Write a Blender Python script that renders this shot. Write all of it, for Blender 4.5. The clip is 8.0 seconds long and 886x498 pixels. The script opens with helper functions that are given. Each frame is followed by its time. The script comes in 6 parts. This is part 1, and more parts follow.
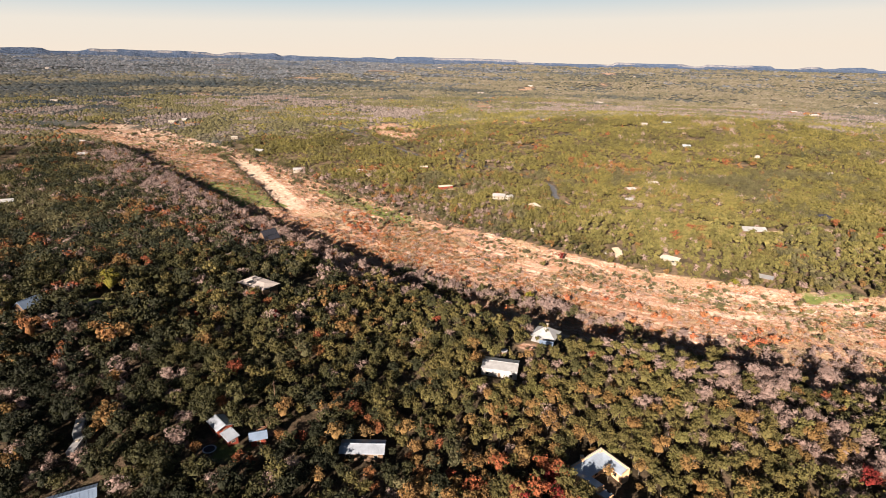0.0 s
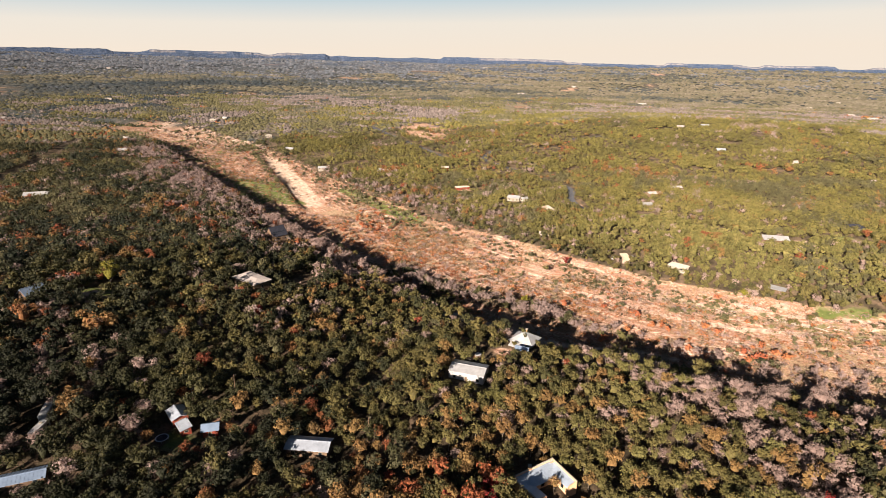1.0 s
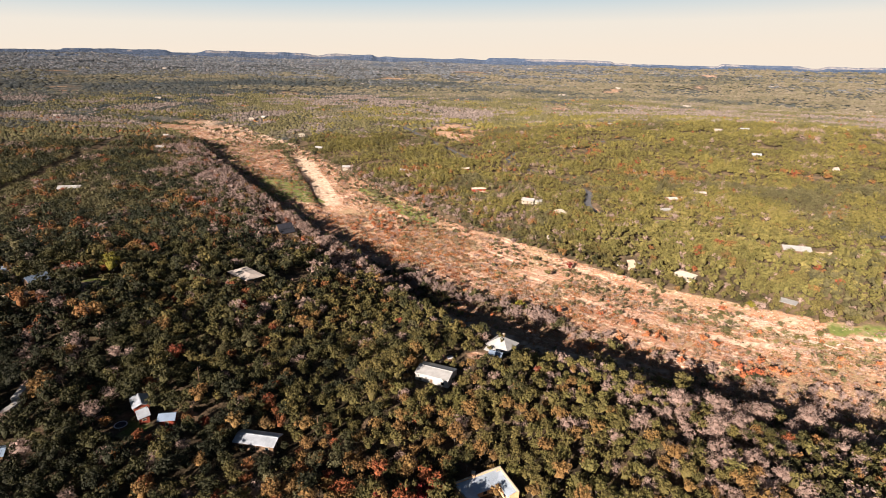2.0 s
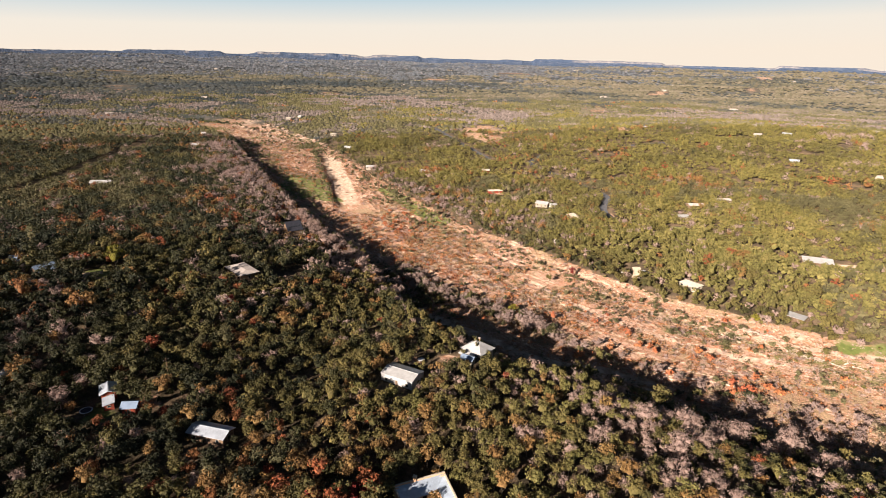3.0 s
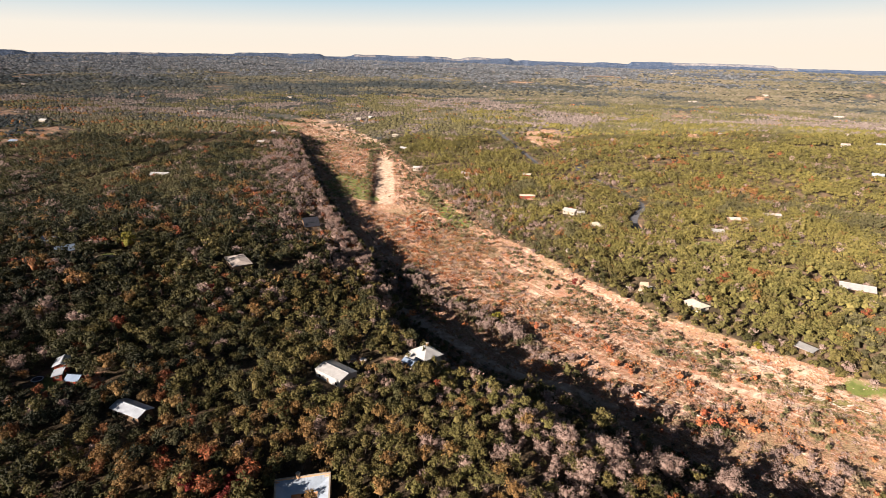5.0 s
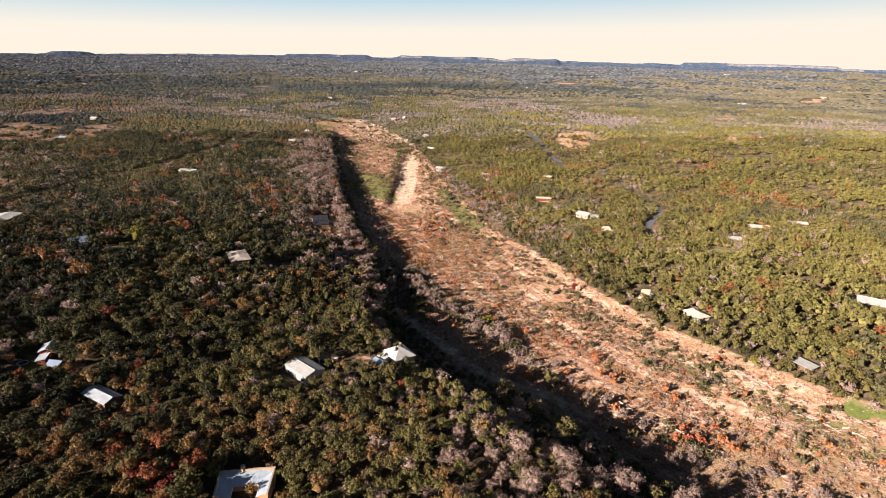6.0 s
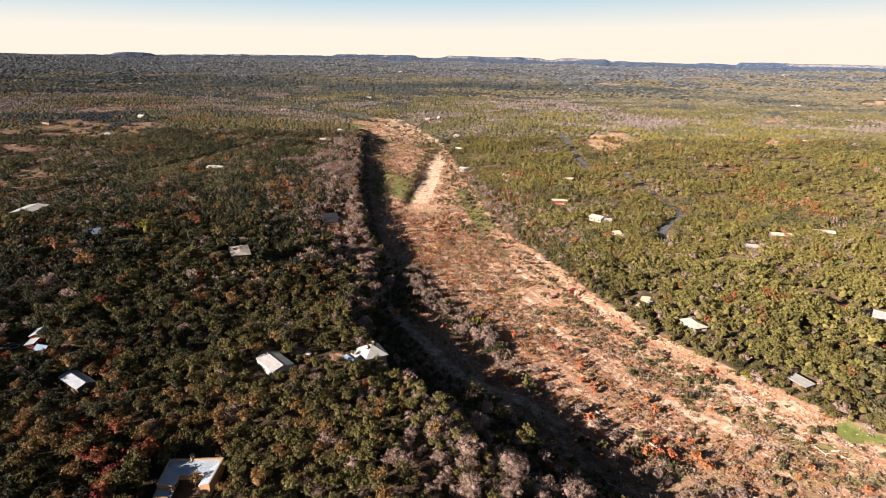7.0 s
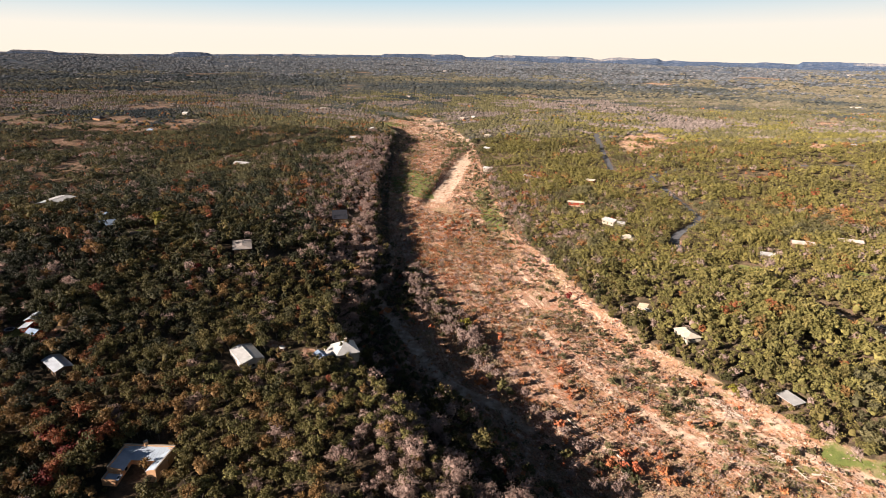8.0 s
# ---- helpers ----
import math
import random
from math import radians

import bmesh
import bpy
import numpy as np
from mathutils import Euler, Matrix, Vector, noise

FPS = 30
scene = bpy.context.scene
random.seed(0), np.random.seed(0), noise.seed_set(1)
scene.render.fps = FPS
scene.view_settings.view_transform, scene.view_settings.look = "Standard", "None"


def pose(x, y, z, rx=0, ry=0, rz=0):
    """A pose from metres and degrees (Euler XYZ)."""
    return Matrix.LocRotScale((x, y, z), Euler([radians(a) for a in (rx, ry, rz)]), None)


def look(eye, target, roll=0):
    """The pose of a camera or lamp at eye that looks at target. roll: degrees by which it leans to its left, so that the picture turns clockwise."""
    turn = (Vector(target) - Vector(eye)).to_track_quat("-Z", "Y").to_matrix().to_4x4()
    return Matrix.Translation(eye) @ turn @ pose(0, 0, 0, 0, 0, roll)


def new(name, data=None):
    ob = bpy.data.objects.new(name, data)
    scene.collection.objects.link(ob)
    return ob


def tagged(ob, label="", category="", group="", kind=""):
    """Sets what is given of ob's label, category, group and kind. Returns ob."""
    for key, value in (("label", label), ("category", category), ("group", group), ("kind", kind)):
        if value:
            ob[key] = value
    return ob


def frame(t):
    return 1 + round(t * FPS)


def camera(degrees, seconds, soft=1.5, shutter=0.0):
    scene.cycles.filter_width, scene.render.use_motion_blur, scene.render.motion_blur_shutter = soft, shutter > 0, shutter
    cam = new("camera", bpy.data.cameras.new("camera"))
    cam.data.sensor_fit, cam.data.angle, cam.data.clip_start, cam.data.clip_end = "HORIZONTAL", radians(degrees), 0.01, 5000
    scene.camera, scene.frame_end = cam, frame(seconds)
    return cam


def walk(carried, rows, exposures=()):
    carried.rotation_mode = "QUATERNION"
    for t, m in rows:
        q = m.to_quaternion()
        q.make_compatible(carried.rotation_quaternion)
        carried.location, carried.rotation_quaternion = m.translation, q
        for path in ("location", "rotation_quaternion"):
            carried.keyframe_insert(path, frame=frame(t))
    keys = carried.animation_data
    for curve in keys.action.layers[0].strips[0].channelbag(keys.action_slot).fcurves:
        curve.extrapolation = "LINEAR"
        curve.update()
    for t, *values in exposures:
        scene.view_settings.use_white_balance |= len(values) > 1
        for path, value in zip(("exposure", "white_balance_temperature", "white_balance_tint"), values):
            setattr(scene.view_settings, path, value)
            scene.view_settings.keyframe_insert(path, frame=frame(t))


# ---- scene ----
# seconds, eye x, y, z, yaw to the left, pitch up, lean to the left
cam = camera(76.9, 8.0, soft=0.6)
ROWS = [
    (0.0, -2.20, 0.26, 111.29, -0.600, -18.525, 1.378),
    (0.5, 11.40, 0.92, 111.68, 1.818, -18.572, 1.368),
    (1.0, 24.92, 2.20, 112.05, 4.220, -18.605, 1.383),
    (1.5, 38.34, 4.09, 112.39, 6.611, -18.628, 1.412),
    (2.0, 51.65, 6.57, 112.71, 8.993, -18.641, 1.448),
    (2.5, 64.85, 9.62, 113.01, 11.372, -18.648, 1.485),
    (3.0, 77.92, 13.23, 113.28, 13.749, -18.649, 1.515),
    (3.5, 90.84, 17.39, 113.53, 16.127, -18.647, 1.537),
    (4.0, 103.60, 22.10, 113.75, 18.511, -18.644, 1.548),
    (4.5, 116.19, 27.35, 113.95, 20.900, -18.643, 1.545),
    (5.0, 128.59, 33.14, 114.13, 23.298, -18.647, 1.531),
    (5.5, 140.78, 39.48, 114.29, 25.707, -18.658, 1.505),
    (6.0, 152.75, 46.38, 114.42, 28.127, -18.679, 1.472),
    (6.5, 164.46, 53.84, 114.53, 30.558, -18.713, 1.437),
    (7.0, 175.91, 61.88, 114.62, 33.003, -18.763, 1.404),
    (7.5, 187.06, 70.51, 114.68, 35.461, -18.833, 1.381),
    (8.0, 197.90, 79.75, 114.73, 37.933, -18.926, 1.377),
]


def aim(x, y, z, yaw, pitch, roll):
    a, b = radians(yaw), radians(pitch)
    ahead = Vector((-math.sin(a) * math.cos(b), math.cos(a) * math.cos(b), math.sin(b)))
    return look((x, y, z), Vector((x, y, z)) + 100 * ahead, roll)


walk(cam, [(t, aim(*row)) for t, *row in ROWS], exposures=[(0.0, 1.29), (8.0, 1.50)])

# ---------------------------------------------------------------- light
SUN_HEIGHT = radians(19.0)
SUN_FROM = Vector((-0.43, -0.90, 0.0)).normalized()          # towards the sun, on the plan
to_sun = Vector((SUN_FROM.x * math.cos(SUN_HEIGHT), SUN_FROM.y * math.cos(SUN_HEIGHT), math.sin(SUN_HEIGHT)))
world = bpy.data.worlds.new("sky")
scene.world = world
world.use_nodes = True
wn, wl = world.node_tree.nodes, world.node_tree.links
sky = wn.new("ShaderNodeTexSky")
sky.sky_type, sky.sun_disc = "NISHITA", False
sky.sun_elevation = SUN_HEIGHT
sky.sun_rotation = math.atan2(SUN_FROM.x, SUN_FROM.y)
sky.air_density, sky.dust_density, sky.ozone_density = 1.0, 0.6, 2.5
wn["Background"].inputs["Strength"].default_value = 0.015
# cream haze low over the horizon, the same all round, thinning to pale blue and then to the clear sky
up = wn.new("ShaderNodeSeparateXYZ")
wl.new(wn.new("ShaderNodeTexCoord").outputs["Generated"], up.inputs[0])
tone = wn.new("ShaderNodeValToRGB")
tone.color_ramp.elements[0].position, tone.color_ramp.elements[0].color = 0.02, (1.0, 0.865, 0.725, 1)
tone.color_ramp.elements[1].position, tone.color_ramp.elements[1].color = 0.110, (0.52, 0.69, 0.79, 1)
middle = tone.color_ramp.elements.new(0.062)
middle.color = (0.95, 0.87, 0.765, 1)
west = wn.new("ShaderNodeMath")                             # the haze thins a little towards the west
west.operation = "MULTIPLY_ADD"
west.inputs[1].default_value = -0.030
wl.new(up.outputs["X"], west.inputs[0])
wl.new(up.outputs["Z"], west.inputs[2])
wl.new(west.outputs[0], tone.inputs["Fac"])
glow = wn.new("ShaderNodeVectorMath")
glow.operation = "SCALE"
glow.inputs["Scale"].default_value = 25.0
wl.new(tone.outputs["Color"], glow.inputs[0])
low = wn.new("ShaderNodeMapRange")
low.interpolation_type = "SMOOTHERSTEP"
for k, v in ((1, 0.11), (2, 0.30), (3, 1.0), (4, 0.0)):
    low.inputs[k].default_value = v
wl.new(up.outputs["Z"], low.inputs[0])
haze = wn.new("ShaderNodeMix")
haze.data_type = "RGBA"
wl.new(low.outputs[0], haze.inputs[0])
wl.new(sky.outputs["Color"], haze.inputs[6])
wl.new(glow.outputs[0], haze.inputs[7])
wl.new(haze.outputs[2], wn["Background"].inputs["Color"])
sun = new("sun", bpy.data.lights.new("sun", "SUN"))
sun.data.energy, sun.data.angle, sun.data.color = 5.0, radians(0.55), (1.0, 0.845, 0.72)
sun.matrix_world = look(to_sun * 900, (0, 0, 0))


# ---------------------------------------------------------------- number helpers
def lattice(ix, iy, seed):
    n = (ix.astype(np.int64) * 374761393 + iy.astype(np.int64) * 668265263 + seed * 974711) & 0x7FFFFFFF
    n = ((n ^ (n >> 13)) * 1274126177) & 0x7FFFFFFF
    n = ((n ^ (n >> 16)) * 668265263) & 0x7FFFFFFF
    return (n & 0xFFFFF) / 0xFFFFF


def value_noise(x, y, seed):
    fx, fy = np.floor(x), np.floor(y)
    u, v = x - fx, y - fy
    u, v = u * u * (3 - 2 * u), v * v * (3 - 2 * v)
    a, b = lattice(fx, fy, seed), lattice(fx + 1, fy, seed)
    c, d = lattice(fx, fy + 1, seed), lattice(fx + 1, fy + 1, seed)
    return (a * (1 - u) + b * u) * (1 - v) + (c * (1 - u) + d * u) * v


def fbm(x, y, size, octaves=4, seed=1):
    x, y = np.asarray(x, float) / size, np.asarray(y, float) / size
    total, weight, whole = 0.0, 1.0, 0.0
    for k in range(octaves):
        total = total + weight * value_noise(x + 17.3 * k, y - 9.1 * k, seed + k)
        whole += weight
        x, y, weight = x * 2.03, y * 2.03, weight * 0.5
    return total / whole


def step(x, lo, hi):
    s = np.clip((x - lo) / (hi - lo), 0, 1)
    return s * s * (3 - 2 * s)


def bump(x, y, cx, cy, rx, ry=None):
    return np.exp(-((x - cx) / rx) ** 2 - ((y - cy) / (ry or rx)) ** 2)


def to_line(x, y, line):
    """Distance to a line of points, positive on its left as it runs, and the length along it."""
    x, y = np.asarray(x, float), np.asarray(y, float)
    best = np.full(x.shape, 1e12)
    side, along, run = np.ones(x.shape), np.zeros(x.shape), 0.0
    for (ax, ay), (bx, by) in zip(line[:-1], line[1:]):
        dx, dy = bx - ax, by - ay
        size = math.hypot(dx, dy)
        s = np.clip(((x - ax) * dx + (y - ay) * dy) / size**2, 0, 1)
        d = (x - ax - s * dx) ** 2 + (y - ay - s * dy) ** 2
        near = d < best - 1e-9
        cross = dx * (y - ay) - dy * (x - ax)
        best = np.where(near, d, best)
        side = np.where(near, np.where(cross >= 0, 1.0, -1.0), side)
        along = np.where(near, run + s * size, along)
        run += size
    return np.sqrt(best) * side, along


# ---------------------------------------------------------------- the lie of the land
# both rims of the dry river, run downstream from the far bend; the bed lies between them
LEFT_RIM = [(-2600, 900), (-1300, 905), (-800, 890), (-560, 850), (-440, 768), (-340, 640), (-208, 487), (-124, 398), (-64, 338),
            (-24, 285), (6, 240), (30, 221), (56, 209), (86, 203), (112, 192), (146, 179), (205, 166), (330, 140), (700, 90), (1500, 60)]
RIGHT_RIM = [(-2600, 1000), (-1300, 1025), (-850, 1012), (-640, 1012), (-520, 984), (-400, 880), (-316, 806), (-212, 682), (-110, 555),
             (-44, 478), (8, 424), (50, 385), (88, 350), (122, 325), (146, 313), (171, 304), (199, 291), (222, 286), (250, 284), (360, 280),
             (700, 260), (1500, 240)]
GRAVEL_BAR = [(-114, 466), (-138, 500), (-169, 560), (-209, 630), (-268, 730)]
GRASS_STRIP = [(-30, 448), (-55, 476), (-85, 515), (-110, 545)]
BARE_BELT = [(88, 204), (94, 194), (102, 179), (111, 167), (117, 153), (121, 143), (121, 128)]
MEADOW = [(-152, 494), (-168, 510), (-195, 537), (-234, 574)]
CHANNEL = [(-30, 312), (-14, 290), (10, 277), (38, 261), (64, 248), (85, 243), (97, 245), (116, 240)]
WASHES = [[(60, 330), (100, 296), (140, 276), (180, 268), (260, 262)], [(110, 312), (150, 296), (190, 284), (260, 276)], [(-60, 420), (-20, 370), (30, 330), (80, 290)]]
PATH_A, PATH_B, PATH_C = (0.0, 0.0), (104.0, 22.0), (198.0, 80.0)


def rims(x, y):
    """How far inside the left and the right rim, and the length along the river."""
    left, run = to_line(x, y, LEFT_RIM)
    right, _ = to_line(x, y, RIGHT_RIM)
    return left, -right, run


def upland(x, y, left, right):
    far = np.hypot(x - 60, y - 30)
    z = 1.5 + 0 * x
    z = z + 9.0 * bump(x, y, -200, 190, 130, 100) + 1.6 * bump(x, y, -60, 140, 60, 50)
    z = z - 5.0 * bump(x, y, 60, 125, 45, 40)
    z = z - (7.0 + 5.0 * (1 - step(y, 400, 470))) * np.exp(np.minimum(left, 0) / 42.0) * step(-x, -14, 22) * (left < 60)
    z = z - 2.2 * np.exp(np.minimum(left, 0) / 22.0) * step(x, 40, 70) * (1 - step(x, 130, 170)) * (left < 60)
    z = z - 5.5 * np.exp(np.minimum(left, 0) / 26.0) * step(x, 92, 128) * (left < 60)
    out = np.clip(-right, 0, 4000)
    z = np.where(left > 0, -9.5 + 12.5 * (1 - np.exp(-out / 45.0)) - 4.5 * bump(x, y, 240, 390, 60, 32), z)
    z = z + 30.0 * bump(x, y, 390, 900, 330, 300) * step(out, 20, 200)
    z = z + 0.0190 * np.clip(far - 900, 0, 3300)
    z = z + (fbm(x, y, 260, 3, 5) - 0.5) * (3.0 + 26.0 * step(far, 900, 2500))
    turn = np.degrees(np.arctan2(-(x - 60), y - 30))
    return z + 30.0 * step(far, 1500, 4200) * (1 - 0.8 * step(turn, 42, 64))


def ground_z(x, y):
    x, y = np.asarray(x, float), np.asarray(y, float)
    left, right, run = rims(x, y)
    top = upland(x, y, left, right)
    shallow = step(-x, 560, 900)
    bed = -16.8 + 2.0 * (fbm(x, y, 22, 3, 8) - 0.5) - 1.3 * bump(left, 0, 24, 1, 9, 99) + 1.5 * step(left, 45, 75)
    bar, _ = to_line(x, y, GRAVEL_BAR)
    near_bar = step(y, 440, 500) * (1 - step(y, 760, 860))
    bed = bed + near_bar * (2.6 * step(bar, 11, 15) - 0.8 * (1 - step(np.abs(bar), 8, 15)))
    bed = bed * (1 - shallow) + (top - 5.0 * (1 - step(-x, 640, 740))) * shallow
    ragged = 5.0 * (fbm(x, y, 14, 3, 11) - 0.5)
    terrace = step(x, 66, 88)
    down_left = (1 - terrace) * step(left + ragged, -2, 15 - 6 * step(y, 310, 370)) + terrace * (0.22 * step(left + ragged, -3, 10) + 0.78 * step(left + ragged, 24, 38))
    r = right + 1.3 * ragged
    cliff = step(y, 730, 800) * (1 - shallow)
    down_right = (0.42 + 0.4 * cliff) * step(r, -1, 5) + (0.30 - 0.2 * cliff) * step(r, 10, 15) + (0.28 - 0.2 * cliff) * step(r, 26, 44)
    return np.maximum(top + (bed - top) * down_left, top + (bed - top) * down_right)


def zed(x, y):
    return float(ground_z(np.array([x]), np.array([y]))[0])


def mesh_of(name, verts, faces, tint=None, smooth=True):
    """A mesh from arrays of vertices and triangles or quads."""
    me = bpy.data.meshes.new(name)
    verts, faces = np.asarray(verts, np.float32), np.asarray(faces, np.int32)
    n, k = faces.shape
    me.vertices.add(len(verts))
    me.vertices.foreach_set("co", verts.ravel())
    me.loops.add(n * k)
    me.loops.foreach_set("vertex_index", faces.ravel())
    me.polygons.add(n)
    me.polygons.foreach_set("loop_start", np.arange(0, n * k, k, dtype=np.int32))
    me.polygons.foreach_set("use_smooth", np.full(n, smooth))
    if tint is not None:
        me.attributes.new("tint", "FLOAT", "POINT").data.foreach_set("value", np.asarray(tint, np.float32))
    me.update(calc_edges=True)
    return me


def part(name, bm, material, parent=None, label=""):
    """Links a bmesh, or a mesh, as one object under a thing."""
    if isinstance(bm, bmesh.types.BMesh):
        me = bpy.data.meshes.new(name)
        bm.normal_update()
        bm.to_mesh(me)
        bm.free()
    else:
        me = bm
    if material is not None and not me.materials:
        me.materials.append(material)
    ob = new(name, me)
    if parent is not None:
        ob.parent = parent
    if label:
        ob["label"] = label
    return ob


# ---------------------------------------------------------------- materials
def material(name, rough=0.8, spec=0.2, metal=0.0):
    m = bpy.data.materials.new(name)
    m.use_nodes = True
    b = m.node_tree.nodes["Principled BSDF"]
    b.inputs["Roughness"].default_value = rough
    b.inputs["Specular IOR Level"].default_value = spec
    b.inputs["Metallic"].default_value = metal
    b.inputs["Diffuse Roughness"].default_value = 1.0 if rough > 0.6 else 0.0
    return m, m.node_tree.nodes, m.node_tree.links, b


def ramp(nodes, links, source, stops):
    r = nodes.new("ShaderNodeValToRGB")
    while len(r.color_ramp.elements) < len(stops):
        r.color_ramp.elements.new(0.5)
    for e, (at, colour) in zip(r.color_ramp.elements, stops):
        e.position, e.color = at, (*colour, 1)
    links.new(source, r.inputs["Fac"])
    return r.outputs["Color"]


def mix(nodes, links, fac, a, b, kind="MIX"):
    n = nodes.new("ShaderNodeMix")
    n.data_type, n.blend_type = "RGBA", kind
    for socket, value in ((n.inputs[0], fac), (n.inputs[6], a), (n.inputs[7], b)):
        if isinstance(value, bpy.types.NodeSocket):
            links.new(value, socket)
        elif isinstance(value, tuple):
            socket.default_value = (*value, 1)
        else:
            socket.default_value = value
    return n.outputs[2]


def sums(nodes, links, kind, a, b=0.0, c=0.0):
    n = nodes.new("ShaderNodeMath")
    n.operation = kind
    for k, value in enumerate((a, b, c)):
        if isinstance(value, bpy.types.NodeSocket):
            links.new(value, n.inputs[k])
        else:
            n.inputs[k].default_value = value
    return n.outputs[0]


def noise_of(nodes, links, size, detail=4, vector=None, rough=0.55):
    n = nodes.new("ShaderNodeTexNoise")
    n.inputs["Scale"].default_value, n.inputs["Detail"].default_value, n.inputs["Roughness"].default_value = 1.0 / size, detail, rough
    if vector is None:
        vector = nodes.new("ShaderNodeNewGeometry").outputs["Position"]
    links.new(vector, n.inputs["Vector"])
    return n.outputs["Fac"]


def relief(nodes, links, bsdf, height, strength, distance):
    b = nodes.new("ShaderNodeBump")
    b.inputs["Strength"].default_value, b.inputs["Distance"].default_value = strength, distance
    links.new(height, b.inputs["Height"])
    links.new(b.outputs["Normal"], bsdf.inputs["Normal"])


def foliage(name, stops, leaf=0.35, through_leaf=0.12, grain_of=2.6, lift=0.8):
    """Leaves whose colour varies from tree to tree, from spray to spray and in patches of land."""
    m, nodes, links, b = material(name, 0.65, 0.25)
    tint = nodes.new("ShaderNodeAttribute")
    tint.attribute_name = "tint"
    geo = nodes.new("ShaderNodeNewGeometry")
    which = tint.outputs["Fac"]
    land = noise_of(nodes, links, 60.0, 3)
    at = sums(nodes, links, "ADD", sums(nodes, links, "MULTIPLY", which, 0.9), sums(nodes, links, "MULTIPLY_ADD", land, 0.85, -0.40))
    colour = ramp(nodes, links, at, stops)
    grain = noise_of(nodes, links, 1.0, 4, None, 0.65)
    spray = sums(nodes, links, "ADD", sums(nodes, links, "MULTIPLY", geo.outputs["Random Per Island"], leaf * 2.2),
                 sums(nodes, links, "MULTIPLY_ADD", grain, grain_of, 1.0 - 0.5 * grain_of - leaf * 1.1))
    both = nodes.new("ShaderNodeCombineColor")
    for k in range(3):
        links.new(spray, both.inputs[k])
    colour = mix(nodes, links, 1.0, colour, both.outputs[0], "MULTIPLY")
    links.new(colour, b.inputs["Base Color"])
    relief(nodes, links, b, noise_of(nodes, links, 0.45, 3), 1.0, lift)
    glow = nodes.new("ShaderNodeBsdfTranslucent")
    links.new(colour, glow.inputs["Color"])
    join = nodes.new("ShaderNodeMixShader")
    join.inputs[0].default_value = through_leaf
    links.new(b.outputs[0], join.inputs[1])
    links.new(glow.outputs[0], join.inputs[2])
    links.new(join.outputs[0], nodes["Material Output"].inputs["Surface"])
    return m


GREEN = foliage("evergreen_leaves", [(0.0, (0.027, 0.030, 0.015)), (0.16, (0.062, 0.060, 0.023)), (0.30, (0.112, 0.096, 0.033)), (0.38, (0.150, 0.122, 0.042)),
                                     (0.50, (0.140, 0.122, 0.043)), (0.62, (0.162, 0.147, 0.049)), (0.8, (0.210, 0.184, 0.061)), (1.0, (0.245, 0.204, 0.075))], 0.28, 0.18, 1.8, 0.45)
JUNIPER = foliage("juniper_leaves", [(0.0, (0.028, 0.034, 0.019)), (0.2, (0.064, 0.064, 0.030)), (0.40, (0.118, 0.104, 0.038)), (0.56, (0.157, 0.137, 0.045)), (0.75, (0.199, 0.172, 0.052)), (1.0, (0.226, 0.188, 0.066))], 0.26, 0.18, 2.0, 0.4)
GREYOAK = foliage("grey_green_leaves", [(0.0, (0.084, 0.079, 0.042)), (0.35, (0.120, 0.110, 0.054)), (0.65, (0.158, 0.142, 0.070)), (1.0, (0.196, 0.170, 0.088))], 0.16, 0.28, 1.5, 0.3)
RUST = foliage("autumn_leaves", [(0.0, (0.155, 0.105, 0.045)), (0.2, (0.225, 0.128, 0.049)), (0.36, (0.240, 0.150, 0.056)), (0.54, (0.255, 0.138, 0.052)),
                                 (0.68, (0.270, 0.102, 0.044)), (0.84, (0.245, 0.062, 0.035)), (1.0, (0.26, 0.165, 0.052))], 0.30, 0.2, 1.7, 0.5)
CRIMSON = foliage("crimson_leaves", [(0.0, (0.15, 0.018, 0.018)), (0.6, (0.21, 0.030, 0.022)), (1.0, (0.22, 0.06, 0.03))])
RUSSET = foliage("russet_leaves", [(0.0, (0.27, 0.080, 0.038)), (0.5, (0.32, 0.108, 0.044)), (1.0, (0.30, 0.14, 0.052))])
LIME = foliage("yellow_green_leaves", [(0.0, (0.16, 0.145, 0.02)), (1.0, (0.22, 0.19, 0.03))])
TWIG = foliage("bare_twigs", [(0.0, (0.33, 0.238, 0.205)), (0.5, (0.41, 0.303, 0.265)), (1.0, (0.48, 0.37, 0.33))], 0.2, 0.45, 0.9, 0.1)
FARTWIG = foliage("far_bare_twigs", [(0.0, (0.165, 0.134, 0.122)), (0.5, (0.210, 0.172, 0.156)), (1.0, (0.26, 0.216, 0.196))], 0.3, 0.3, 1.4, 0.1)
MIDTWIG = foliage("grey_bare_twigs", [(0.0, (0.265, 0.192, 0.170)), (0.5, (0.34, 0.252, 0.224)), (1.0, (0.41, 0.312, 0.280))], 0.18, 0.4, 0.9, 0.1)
# FARWOOD and HILLWOOD carry haze as a blue-grey shift of leaf colour
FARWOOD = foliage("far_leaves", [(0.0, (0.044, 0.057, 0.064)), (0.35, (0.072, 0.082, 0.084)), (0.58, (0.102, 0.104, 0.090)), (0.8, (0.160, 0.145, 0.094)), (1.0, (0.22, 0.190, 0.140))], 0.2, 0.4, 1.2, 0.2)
HILLWOOD = foliage("haze_blue_leaves", [(0.0, (0.072, 0.083, 0.100)), (0.5, (0.096, 0.104, 0.116)), (0.8, (0.130, 0.128, 0.132)), (1.0, (0.18, 0.165, 0.160))], 0.4, 0.1)
FLAME = foliage("orange_leaves", [(0.0, (0.38, 0.110, 0.058)), (0.5, (0.41, 0.160, 0.068)), (1.0, (0.37, 0.190, 0.078))])
